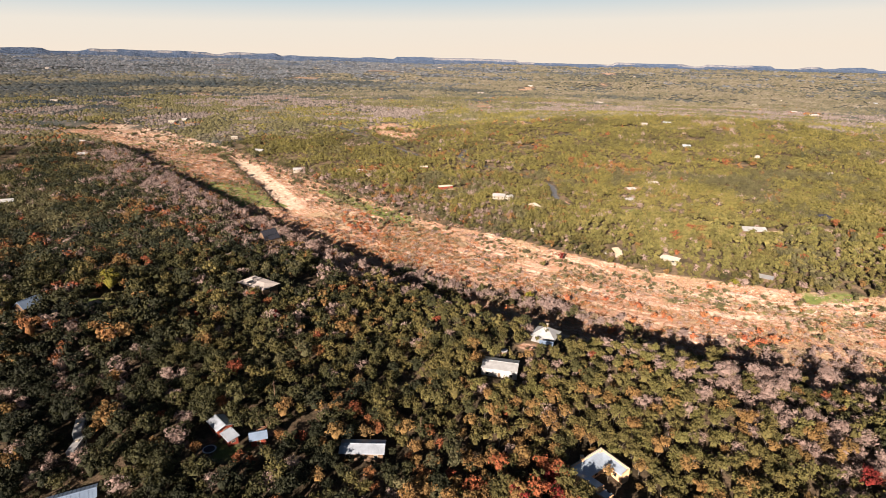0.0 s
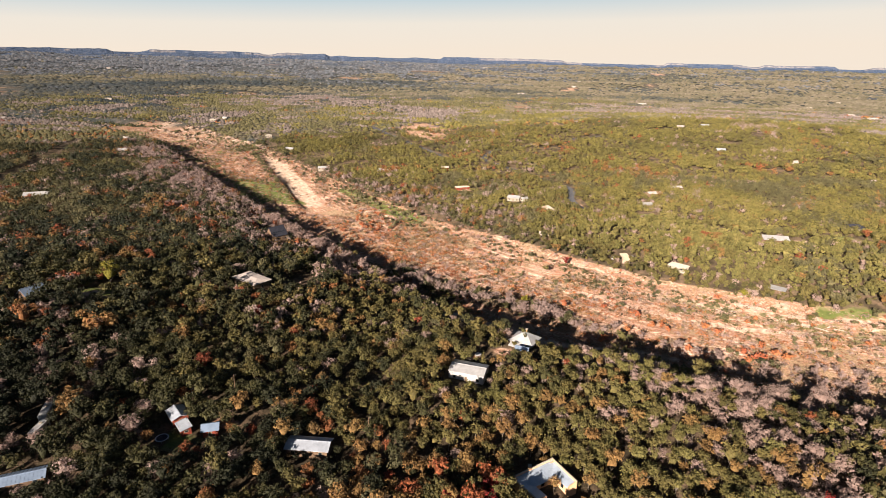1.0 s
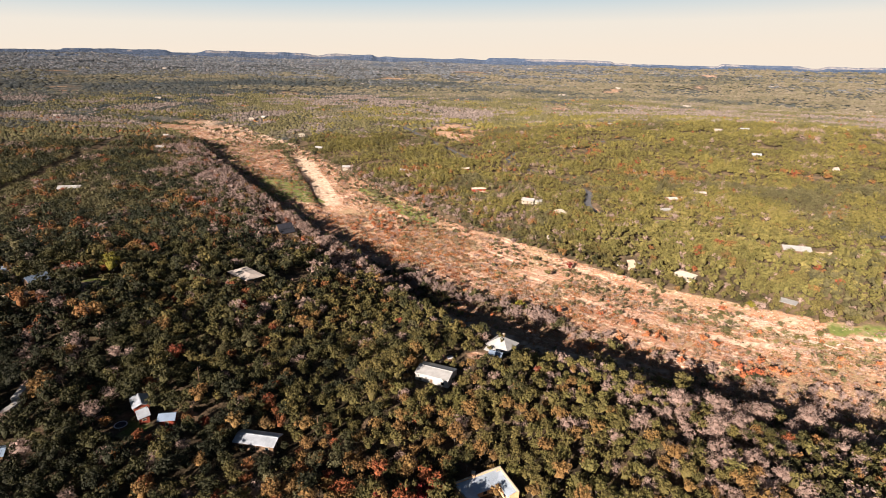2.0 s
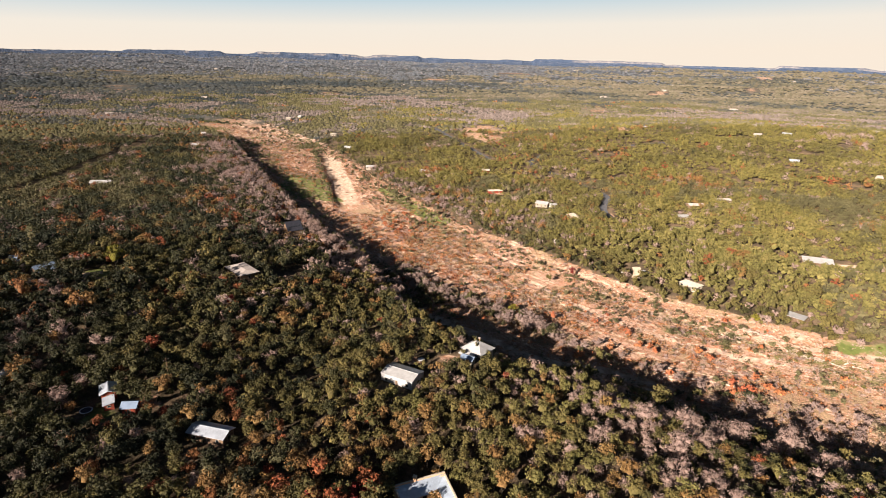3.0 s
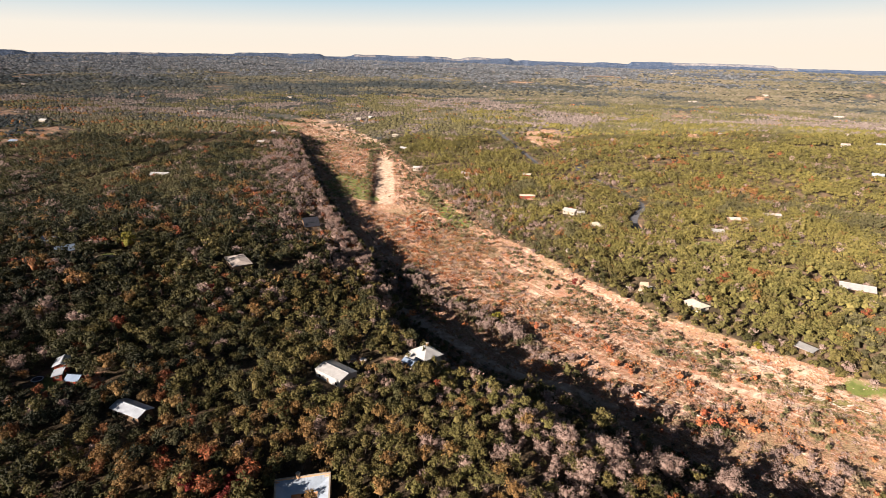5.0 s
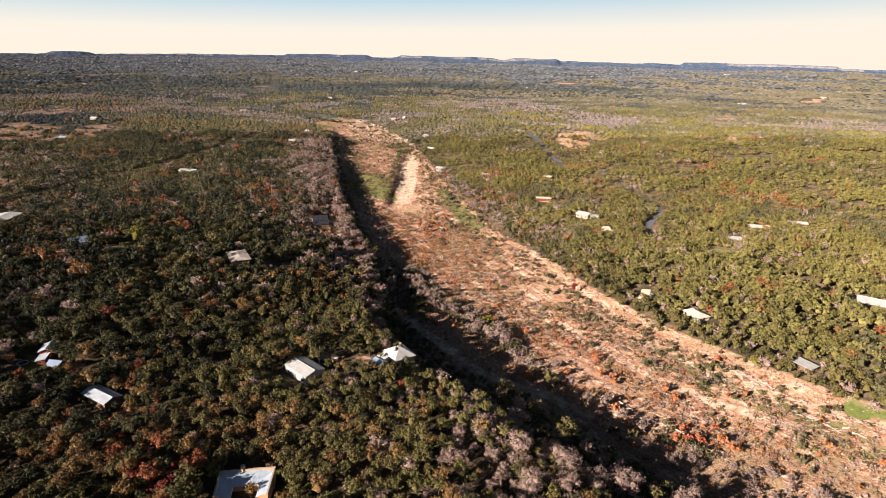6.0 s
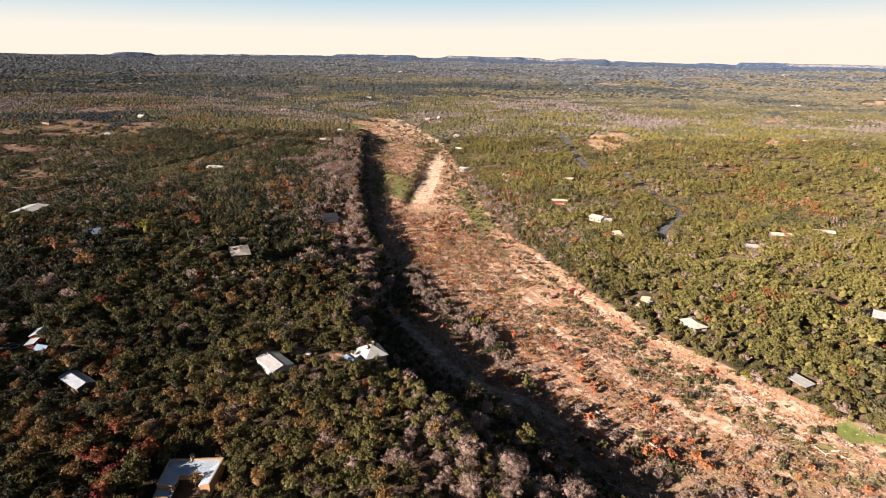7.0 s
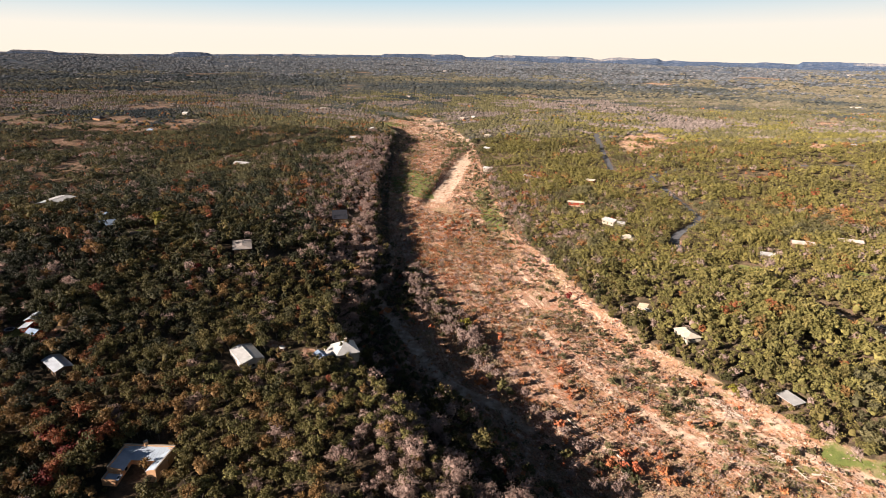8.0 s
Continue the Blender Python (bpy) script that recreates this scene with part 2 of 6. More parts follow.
STRAW = foliage("straw_brush", [(0.0, (0.20, 0.150, 0.100)), (0.5, (0.27, 0.205, 0.135)), (1.0, (0.20, 0.170, 0.092))], 0.4, 0.2)
DRY = foliage("dry_scrub", [(0.0, (0.21, 0.105, 0.066)), (0.25, (0.28, 0.165, 0.108)), (0.45, (0.31, 0.155, 0.088)), (0.6, (0.28, 0.120, 0.070)), (0.8, (0.25, 0.175, 0.105)), (1.0, (0.18, 0.155, 0.072))], 0.5, 0.15)


def bark_material():
    m, nodes, links, b = material("bark", 0.9, 0.1)
    links.new(ramp(nodes, links, noise_of(nodes, links, 0.3, 4), [(0.3, (0.10, 0.08, 0.06)), (0.7, (0.22, 0.19, 0.16))]), b.inputs["Base Color"])
    return m


BARK = bark_material()


def ground_material():
    m, nodes, links, b = material("ground_soil_and_limestone", 0.95, 0.1)
    pos = nodes.new("ShaderNodeNewGeometry").outputs["Position"]

    def mask(name):
        a = nodes.new("ShaderNodeAttribute")
        a.attribute_name = name
        return a.outputs["Fac"]

    flow = nodes.new("ShaderNodeAttribute")
    flow.attribute_name = "flow"
    # leaf litter, dry grass and stony soil of the upland
    litter = ramp(nodes, links, noise_of(nodes, links, 9.0, 6), [(0.30, (0.040, 0.032, 0.021)), (0.46, (0.075, 0.058, 0.037)), (0.60, (0.15, 0.105, 0.070)), (0.75, (0.075, 0.070, 0.034))])
    fine = ramp(nodes, links, noise_of(nodes, links, 0.8, 4), [(0.3, (0.62, 0.62, 0.62)), (0.7, (1.15, 1.15, 1.15))])
    litter = mix(nodes, links, 1.0, litter, fine, "MULTIPLY")
    # river bed: pale ledges, pink gravel and rusty scrub drawn out along the flow
    streak = noise_of(nodes, links, 1.0, 6, flow.outputs["Vector"], 0.62)
    thin = noise_of(nodes, links, 0.24, 5, flow.outputs["Vector"], 0.6)
    rough_stone = noise_of(nodes, links, 2.6, 6, pos, 0.65)
    tuft = noise_of(nodes, links, 1.5, 5, pos, 0.7)
    layers = sums(nodes, links, "MULTIPLY_ADD", thin, 0.36, sums(nodes, links, "MULTIPLY_ADD", streak, 0.72, -0.04))
    gravel = ramp(nodes, links, layers, [(0.36, (0.21, 0.120, 0.085)), (0.45, (0.28, 0.172, 0.126)), (0.52, (0.36, 0.238, 0.176)), (0.58, (0.46, 0.330, 0.250)), (0.66, (0.64, 0.500, 0.395))])
    scrub = ramp(nodes, links, noise_of(nodes, links, 5.0, 5, pos, 0.6), [(0.35, (0.34, 0.128, 0.064)), (0.5, (0.24, 0.130, 0.076)), (0.65, (0.165, 0.130, 0.066))])
    growth = noise_of(nodes, links, 26.0, 4, pos, 0.6)
    scrub = mix(nodes, links, ramp(nodes, links, growth, [(0.50, (0, 0, 0)), (0.62, (1, 1, 1))]), scrub, ramp(nodes, links, rough_stone, [(0.4, (0.20, 0.150, 0.086)), (0.6, (0.30, 0.215, 0.135))]))
    cover = sums(nodes, links, "ADD", sums(nodes, links, "MULTIPLY_ADD", growth, 0.55, -0.275), sums(nodes, links, "MULTIPLY_ADD", thin, -0.35, sums(nodes, links, "ADD", tuft, 0.175)))
    bed = mix(nodes, links, ramp(nodes, links, cover, [(0.45, (0, 0, 0)), (0.56, (0.88, 0.88, 0.88))]), gravel, scrub)
    pebbles = ramp(nodes, links, noise_of(nodes, links, 0.55, 5, pos, 0.75), [(0.36, (0.48, 0.46, 0.44)), (0.49, (0.98, 0.98, 0.98)), (0.62, (1.55, 1.53, 1.50))])
    bed = mix(nodes, links, 1.0, bed, pebbles, "MULTIPLY")
    stone = ramp(nodes, links, noise_of(nodes, links, 3.5, 6, pos, 0.65), [(0.3, (0.24, 0.155, 0.112)), (0.5, (0.41, 0.30, 0.225)), (0.7, (0.58, 0.46, 0.365))])
    lawn = ramp(nodes, links, noise_of(nodes, links, 4.0, 5), [(0.3, (0.075, 0.095, 0.030)), (0.5, (0.115, 0.135, 0.040)), (0.68, (0.21, 0.165, 0.095))])

    def edge(value, lo, hi):
        wobble = sums(nodes, links, "MULTIPLY_ADD", noise_of(nodes, links, 6.0, 5), 0.9, -0.45)
        return ramp(nodes, links, sums(nodes, links, "ADD", value, wobble), [(lo, (0, 0, 0)), (hi, (1, 1, 1))])

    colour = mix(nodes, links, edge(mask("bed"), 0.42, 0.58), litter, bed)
    colour = mix(nodes, links, edge(mask("stone"), 0.45, 0.6), colour, stone)
    colour = mix(nodes, links, edge(mask("lawn"), 0.42, 0.6), colour, lawn)
    # far wooded ground, shifted blue-grey in place of haze
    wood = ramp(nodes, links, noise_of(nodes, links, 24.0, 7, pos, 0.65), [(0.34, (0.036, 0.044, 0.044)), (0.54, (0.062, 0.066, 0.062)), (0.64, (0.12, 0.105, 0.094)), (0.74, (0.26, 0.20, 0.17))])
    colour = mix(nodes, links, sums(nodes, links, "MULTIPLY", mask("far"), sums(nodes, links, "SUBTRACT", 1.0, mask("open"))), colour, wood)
    # blue of the far haze, put into the ground colour
    haze_blue = ramp(nodes, links, noise_of(nodes, links, 60.0, 6, pos, 0.65), [(0.35, (0.050, 0.076, 0.128)), (0.55, (0.076, 0.100, 0.150)), (0.7, (0.15, 0.155, 0.180))])
    colour = mix(nodes, links, mask("distance_haze"), colour, haze_blue)
    links.new(colour, b.inputs["Base Color"])
    relief(nodes, links, b, noise_of(nodes, links, 1.6, 6, pos, 0.65), 0.9, 0.7)
    return m


GROUND = ground_material()


def metal_roof(name, colour, dirt=0.25, rough=0.45):
    m, nodes, links, b = material(name, rough, 0.4, 0.0)
    spots = ramp(nodes, links, noise_of(nodes, links, 2.2, 6, None, 0.65), [(0.35, tuple(c * (1 - dirt) for c in colour)), (0.6, colour)])
    links.new(spots, b.inputs["Base Color"])
    links.new(sums(nodes, links, "MULTIPLY_ADD", noise_of(nodes, links, 1.2, 4), 0.3, rough - 0.1), b.inputs["Roughness"])
    return m


def mottled(name, dark, light, size, rough=0.9, lift=0.0):
    m, nodes, links, b = material(name, rough, 0.15)
    links.new(ramp(nodes, links, noise_of(nodes, links, size, 6, None, 0.62), [(0.33, dark), (0.66, light)]), b.inputs["Base Color"])
    if lift:
        relief(nodes, links, b, noise_of(nodes, links, size * 0.4, 4), 0.6, lift)
    return m


WHITE_METAL = metal_roof("white_metal", (0.45, 0.45, 0.45), 0.24)
GREY_ROOF = metal_roof("pale_metal", (0.42, 0.50, 0.60), 0.2)
GREY_METAL = metal_roof("galvanised_metal", (0.40, 0.44, 0.50), 0.25)
BLUE_METAL = metal_roof("blue_grey_metal", (0.22, 0.29, 0.40), 0.2)
SHINGLE = mottled("dark_shingles", (0.020, 0.022, 0.032), (0.045, 0.047, 0.060), 0.8)
POOL_WATER = mottled("pool_water", (0.05, 0.26, 0.46), (0.08, 0.34, 0.56), 3.0, 0.08)
PALE_SHINGLE = mottled("pale_shingles", (0.29, 0.255, 0.235), (0.39, 0.345, 0.32), 1.0)
STUCCO = mottled("ochre_stucco", (0.50, 0.30, 0.17), (0.62, 0.40, 0.24), 1.2)
PLASTER = mottled("cream_plaster", (0.32, 0.285, 0.235), (0.43, 0.385, 0.32), 1.4)
BOARD = mottled("brown_boards", (0.12, 0.075, 0.05), (0.22, 0.15, 0.10), 0.7)
RED_BOARD = mottled("red_boards", (0.20, 0.045, 0.030), (0.32, 0.075, 0.045), 0.8)
ASPHALT = mottled("asphalt", (0.045, 0.047, 0.055), (0.085, 0.087, 0.095), 2.0)
GRAVEL = mottled("pale_gravel", (0.30, 0.22, 0.16), (0.46, 0.36, 0.28), 1.5, 0.95, 0.1)
LIMESTONE = mottled("limestone", (0.24, 0.165, 0.125), (0.48, 0.37, 0.29), 1.1, 0.95, 0.2)
DEADWOOD = mottled("weathered_wood", (0.36, 0.30, 0.25), (0.58, 0.50, 0.42), 0.5)


def glass_material():
    m, nodes, links, b = material("window_glass", 0.08, 0.5)
    b.inputs["Base Color"].default_value = (0.02, 0.025, 0.03, 1)
    return m


GLASS = glass_material()


# ---------------------------------------------------------------- ground: one sheet to the horizon
def spread(lo, hi, fine, low_end, high_end, growth=1.06):
    """Places along one axis: fine between lo and hi, wider and wider beyond."""
    middle = list(np.arange(lo, hi + 0.1, fine))
    for end, sign in ((low_end, -1), (high_end, 1)):
        at, gap, out = (lo if sign < 0 else hi), fine, []
        while (at - end) * sign < 0:
            gap *= growth
            at += sign * gap
            out.append(at)
        middle = (out[::-1] + middle) if sign < 0 else (middle + out)
    return np.array(middle)


# dry pastures and cleared lots: middle, half axes, direction
FIELDS = [(-432, 268, 72, 30, 163), (-760, 465, 110, 110, 158), (-930, 385, 90, 44, 165), (-610, 330, 60, 30, 160), (-560, 200, 60, 26, 170), (-1010, 640, 90, 50, 150), (-1200, 1375, 130, 40, 134), (-2080, 2990, 200, 60, 125),
          (-70, 880, 110, 44, 108), (130, 930, 50, 13, 95), (370, 1020, 70, 13, 75), (103, 1420, 100, 24, 92), (300, 2050, 110, 36, 80), (640, 2300, 110, 40, 75), (-300, 2900, 160, 90, 100), (-1150, 3050, 150, 80, 115), (-560, 2350, 100, 60, 105), (860, 3000, 150, 60, 75), (-1700, 1900, 120, 60, 135), (-1480, 900, 110, 50, 150), (-1900, 1250, 120, 60, 148), (-620, 1500, 80, 40, 118)]


def field(x, y, cx, cy, rx, ry, lie):
    c, s = math.cos(math.radians(lie)), math.sin(math.radians(lie))
    u, v = (x - cx) * c + (y - cy) * s, -(x - cx) * s + (y - cy) * c
    return 1 - step((u / rx) ** 2 + (v / ry) ** 2 + 2.6 * (fbm(x, y, 0.6 * ry, 3, 71) - 0.5), 0.7, 1.3)


def build_ground():
    xs, ys = spread(-260, 300, 3.2, -4900, 4300, 1.08), spread(150, 560, 3.2, -2600, 4900, 1.08)
    X, Y = np.meshgrid(xs, ys)
    x, y = X.ravel(), Y.ravel()
    z = ground_z(x, y)
    nx, ny = len(xs), len(ys)
    i = np.arange((nx - 1) * (ny - 1))
    a = (i // (nx - 1)) * nx + i % (nx - 1)
    me = mesh_of("ground", np.stack([x, y, z], 1), np.stack([a, a + 1, a + nx + 1, a + nx], 1))
    left, right, run = rims(x, y)
    inside = np.minimum(left, right)
    # the left bank's shade is put in as dark litter colour here
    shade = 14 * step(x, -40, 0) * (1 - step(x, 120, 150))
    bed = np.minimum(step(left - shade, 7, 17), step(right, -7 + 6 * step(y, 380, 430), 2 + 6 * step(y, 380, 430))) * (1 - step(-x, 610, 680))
    for cx, cy, rx, ry in ((20, 198, 9, 4), (22, 210, 8, 4), (36, 203, 6, 4), (-12, 172, 8, 3), (-52, 143, 6, 4), (117, 352, 3, 6), (190, 400, 7, 6), (204, 394, 9, 5), (217, 388, 8, 5), (243, 386, 9, 5), (6, 496, 8, 4), (103, 448, 4, 14), (8, 506, 10, 3), (38, 462, 8, 4),):
        bed = np.maximum(bed, 0.95 * bump(x, y, cx, cy, rx, ry))
    for cx, cy, rx, ry, lie in FIELDS:
        bed = np.maximum(bed, 0.60 * field(x, y, cx, cy, rx, ry, lie))
    dist, turn = np.hypot(x - 60, y - 30), np.degrees(np.arctan2(-(x - 60), y - 30))
    far = step(dist, 760, 1150)
    stone = (0.72 - 0.40 * step(y, 370, 430) * (1 - step(y, 680, 740))) * bump(right, 0, 3, 1, 4, 99) * (0.35 + 0.5 * step(fbm(run, 0 * run, 25, 3, 41), 0.45, 0.6))
    bar, bar_run = to_line(x, y, GRAVEL_BAR)
    stone = np.maximum(stone, 1.1 * (1 - step(np.abs(bar), 2, 17)) * step(bar_run, -10, 60) * (0.35 + 0.65 * step(330 - bar_run, 0, 120)))
    stone = np.maximum(stone, 1.0 * (1 - step(np.abs(to_line(x, y, CHANNEL)[0]), 1.2, 4.8)))
    for line in WASHES:
        stone = np.maximum(stone, 0.80 * (1 - step(np.abs(to_line(x, y, line)[0]), 0.5, 4.2)))
    stone = np.maximum(stone * step(inside, -8, 0), 1.1 * step(y, 730, 800) * (1 - step(-x, 560, 640)) * step(right, -4, 0) * (1 - step(right, 9, 16)))
    isle = step(y, 455, 520) * step(left, 6, 16) * step(bar, 10, 16) * (1 - step(y, 900, 980))
    lawn = 1.2 * (1 - step(np.abs(to_line(x, y, MEADOW)[0]), 4, 17)) * (left > 8) + 0.60 * isle * step(fbm(x, y, 30, 3, 47), 0.35, 0.65) + 1.1 * bump(x, y, -195, 535, 34, 45) * step(left, 6, 16) * step(bar, 12, 18) + 0.95 * (1 - step(np.abs(to_line(x, y, GRASS_STRIP)[0]), 5, 14)) * (right > 6)
    lawn = lawn + LAWNS(x, y) + (0.34 + 0.12 * step(x, 100, 150)) * step(right, 6, 12) * (1 - step(right, 24, 38)) * step(left, 10, 20) * (x > -400)
    opened = np.zeros(len(x))
    for at in FIELDS:
        opened = np.maximum(opened, 0.8 * field(x, y, *at))
    opened = np.maximum(opened, bed * (left > -15) * (right > -15))
    # the mask from 2600 m outwards weights the ground's blue haze tint
    for name, value in (("bed", bed), ("far", far), ("open", opened), ("distance_haze", step(dist, 2600, 4200) * (1 - 0.6 * step(-turn, -12, 15))), ("stone", stone), ("lawn", lawn)):
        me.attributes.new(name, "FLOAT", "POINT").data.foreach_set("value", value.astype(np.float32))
    flow = np.stack([run / 30.0, right / 4.6 + 1.6 * fbm(x, y, 30, 2, 46), 0 * run], 1)
    me.attributes.new("flow", "FLOAT_VECTOR", "POINT").data.foreach_set("vector", flow.astype(np.float32).ravel())
    tagged(part("ground", me, GROUND), "stony upland soil falling into a dry limestone river bed", "ground", kind="structure")


def LAWNS(x, y):
    """Mown and winter-green grass near the houses."""
    return 1.2 * bump(x, y, -625, 925, 45, 22) + bump(x, y, 272, 393, 17, 9) + 0.75 * bump(x, y, 228, 287, 17, 6) + 0.70 * bump(x, y, 208, 287, 8, 4) + bump(x, y, 150, 430, 10, 6) + bump(x, y, 201, 456, 7, 5) + 0.8 * bump(x, y, 198, 440, 7, 7) + 0.8 * bump(x, y, -60, 132, 7, 7) + 0.8 * bump(x, y, -150, 225, 12, 9)


build_ground()


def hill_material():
    m, nodes, links, b = material("haze_blue_hills_and_limestone", 0.95, 0.1)
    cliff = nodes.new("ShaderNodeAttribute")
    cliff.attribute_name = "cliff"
    # slopes and rock are shifted blue: haze put into their colour
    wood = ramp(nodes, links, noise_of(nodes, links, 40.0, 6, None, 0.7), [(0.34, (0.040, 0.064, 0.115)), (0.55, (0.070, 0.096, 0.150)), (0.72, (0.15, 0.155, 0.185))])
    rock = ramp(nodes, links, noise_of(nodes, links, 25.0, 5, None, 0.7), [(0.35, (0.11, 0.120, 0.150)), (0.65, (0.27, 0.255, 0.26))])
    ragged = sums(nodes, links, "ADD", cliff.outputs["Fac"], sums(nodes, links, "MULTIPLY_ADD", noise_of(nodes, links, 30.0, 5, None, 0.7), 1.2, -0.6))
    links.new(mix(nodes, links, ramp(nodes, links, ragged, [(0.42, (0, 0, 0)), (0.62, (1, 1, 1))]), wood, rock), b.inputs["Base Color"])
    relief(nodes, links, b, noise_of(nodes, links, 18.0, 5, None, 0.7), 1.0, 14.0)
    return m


def build_hills():
    """A low range along the horizon: wooded slopes below flat-topped limestone rims."""
    turns, rows = np.arange(-52, 92, 0.11), np.array((0.0, 0.15, 0.3, 0.45, 0.58, 0.64, 0.68, 0.72, 0.85, 1.0))
    T, R = np.meshgrid(turns, rows)
    t, r = T.ravel(), R.ravel()
    mesas = step(fbm(t, 0 * t, 4.6, 3, 21), 0.45, 0.54)
    crest = 127.0 - 32.0 * step(t, 46, 68) + 8.0 * step(30 - np.abs(t - 14), 0, 20) + 15.0 * (mesas - 0.5) + 8.0 * (fbm(t, 0 * t, 1.5, 3, 22) - 0.5) + 3.5 * (fbm(t, 0 * t, 0.3, 2, 24) - 0.5)
    gully = 110.0 * (fbm(t, 0 * t, 1.1, 3, 27) - 0.5)
    dist = 4290 + 330 * r + gully * (1 - r)
    x, y = 60 - np.sin(np.radians(t)) * dist, 30 + np.cos(np.radians(t)) * dist
    foot = ground_z(x, y) - 6.0
    shape = 0.62 * step(r, -0.1, 0.66) + 0.38 * step(r, 0.60, 0.71)
    z = foot + (np.maximum(crest, foot + 8) - foot) * shape
    n, k = len(turns), len(rows)
    i = np.arange((n - 1) * (k - 1))
    a = (i // (n - 1)) * n + i % (n - 1)
    me = mesh_of("hills", np.stack([x, y, z], 1), np.stack([a, a + 1, a + n + 1, a + n], 1))
    cliff = 0.8 * bump(r, 0, 0.66, 1, 0.05, 9) * step(fbm(t, 0 * t, 2.2, 3, 25), 0.46, 0.60)
    me.attributes.new("cliff", "FLOAT", "POINT").data.foreach_set("value", cliff.astype(np.float32))
    tagged(part("hills", me, hill_material()), "low flat-topped hills tinted blue for haze, with pale limestone rims", "hills", kind="structure")


build_hills()


# ---------------------------------------------------------------- roads, drives and cuts through the woods
ROAD = [(112, 436), (99, 455), (98, 478), (103, 500), (101, 515), (84, 542), (46, 600), (20, 640), (30, 690), (120, 760), (260, 830)]
STREET = [(-26, 655), (-79, 758), (-127, 854), (-168, 938)]
CUT = [(-330, 250), (-361, 317), (-394, 426), (-455, 570), (-523, 720)]
DRIVES = [[(196, 398), (205, 392), (216, 389)], [(237, 391), (246, 390), (256, 392)], [(117, 356), (119, 348), (116, 342)], [(-150, 226), (-165, 205), (-200, 178), (-240, 165)]]


def build_strip(name, line, width, stuff, label, category, lift=0.12):
    fine = []
    for (ax, ay), (bx, by) in zip(line[:-1], line[1:]):
        n = max(2, int(math.hypot(bx - ax, by - ay) / 4))
        fine += [(ax + (bx - ax) * k / n, ay + (by - ay) * k / n) for k in range(n)]
    fine.append(line[-1])
    p = np.array(fine)
    for _ in range(6):
        p[1:-1] = 0.25 * p[:-2] + 0.5 * p[1:-1] + 0.25 * p[2:]
    d = np.gradient(p, axis=0)
    d /= np.linalg.norm(d, axis=1)[:, None]
    side = np.stack([-d[:, 1], d[:, 0]], 1)
    wave = width * (0.5 + 0.12 * (fbm(p[:, 0], p[:, 1], 9, 2, 77) - 0.5))[:, None]
    verts, cols = [], (-1.0, -0.5, 0.0, 0.5, 1.0)
    for c in cols:
        q = p + side * wave * c
        verts.append(np.stack([q[:, 0], q[:, 1], ground_z(q[:, 0], q[:, 1]) + lift + 0.10 * (1 - c * c)], 1))
    n, k = len(p), len(cols)
    verts = np.stack(verts, 1).reshape(-1, 3)
    i = np.arange((n - 1) * (k - 1))
    a = (i // (k - 1)) * k + i % (k - 1)
    me = mesh_of(name, verts, np.stack([a, a + k, a + k + 1, a + 1], 1))
    return tagged(part(name, me, stuff), label, category, kind="structure")


build_strip("road", ROAD, 6.0, ASPHALT, "grey asphalt lane winding between evergreen trees", "road")
build_strip("road", STREET, 7.0, ASPHALT, "straight grey asphalt street through woodland", "road")
for line in DRIVES:
    build_strip("driveway", line, 4.5, GRAVEL, "pale gravel driveway between trees", "driveway")

# ---------------------------------------------------------------- houses
FOOT = []          # x, y, half length, half width, angle: where no tree stands


def box_mesh(bm, x0, x1, y0, y1, z0, z1):
    vs = [bm.verts.new(c) for c in ((x0, y0, z0), (x1, y0, z0), (x1, y1, z0), (x0, y1, z0), (x0, y0, z1), (x1, y0, z1), (x1, y1, z1), (x0, y1, z1))]
    for f in ((3, 2, 1, 0), (4, 5, 6, 7), (0, 1, 5, 4), (1, 2, 6, 5), (2, 3, 7, 6), (3, 0, 4, 7)):
        bm.faces.new([vs[k] for k in f])


def slab(bm, corners, thick):
    """A sloping plate with the given top corners."""
    top = [bm.verts.new(c) for c in corners]
    low = [bm.verts.new((c[0], c[1], c[2] - thick)) for c in corners]
    bm.faces.new(top)
    bm.faces.new(low[::-1])
    n = len(corners)
    for k in range(n):
        bm.faces.new((top[k], low[k], low[(k + 1) % n], top[(k + 1) % n]))


def slope(house, corners, stuff, seams=0, label=""):
    """One roof slope: eave left, eave right, ridge right, ridge left; raised seams run from eave to ridge."""
    bm = bmesh.new()
    slab(bm, corners, 0.16)
    a, b, c, d = (Vector(v) for v in corners) if len(corners) == 4 else (*(Vector(v) for v in corners), Vector(corners[2]))
    plate = part("roof_panel", bm, stuff, house, label)
    if seams:
        bm = bmesh.new()
        n = (b - a).cross(d - a).normalized() if (d - a).length > 0.01 else Vector((0, 0, 1))
        for k in range(1, seams):
            s = k / seams
            lo, hi = a.lerp(b, s), d.lerp(c, s)
            w = (b - a).normalized() * 0.025
            up = n * 0.035
            vs = [bm.verts.new(v) for v in (lo - w, lo + w, hi + w, hi - w, lo - w + up, lo + w + up, hi + w + up, hi - w + up)]
            for f in ((4, 5, 6, 7), (0, 1, 5, 4), (2, 3, 7, 6), (1, 2, 6, 5), (3, 0, 4, 7)):
                bm.faces.new([vs[q] for q in f])
        part("seam", bm, stuff, plate)
    return plate


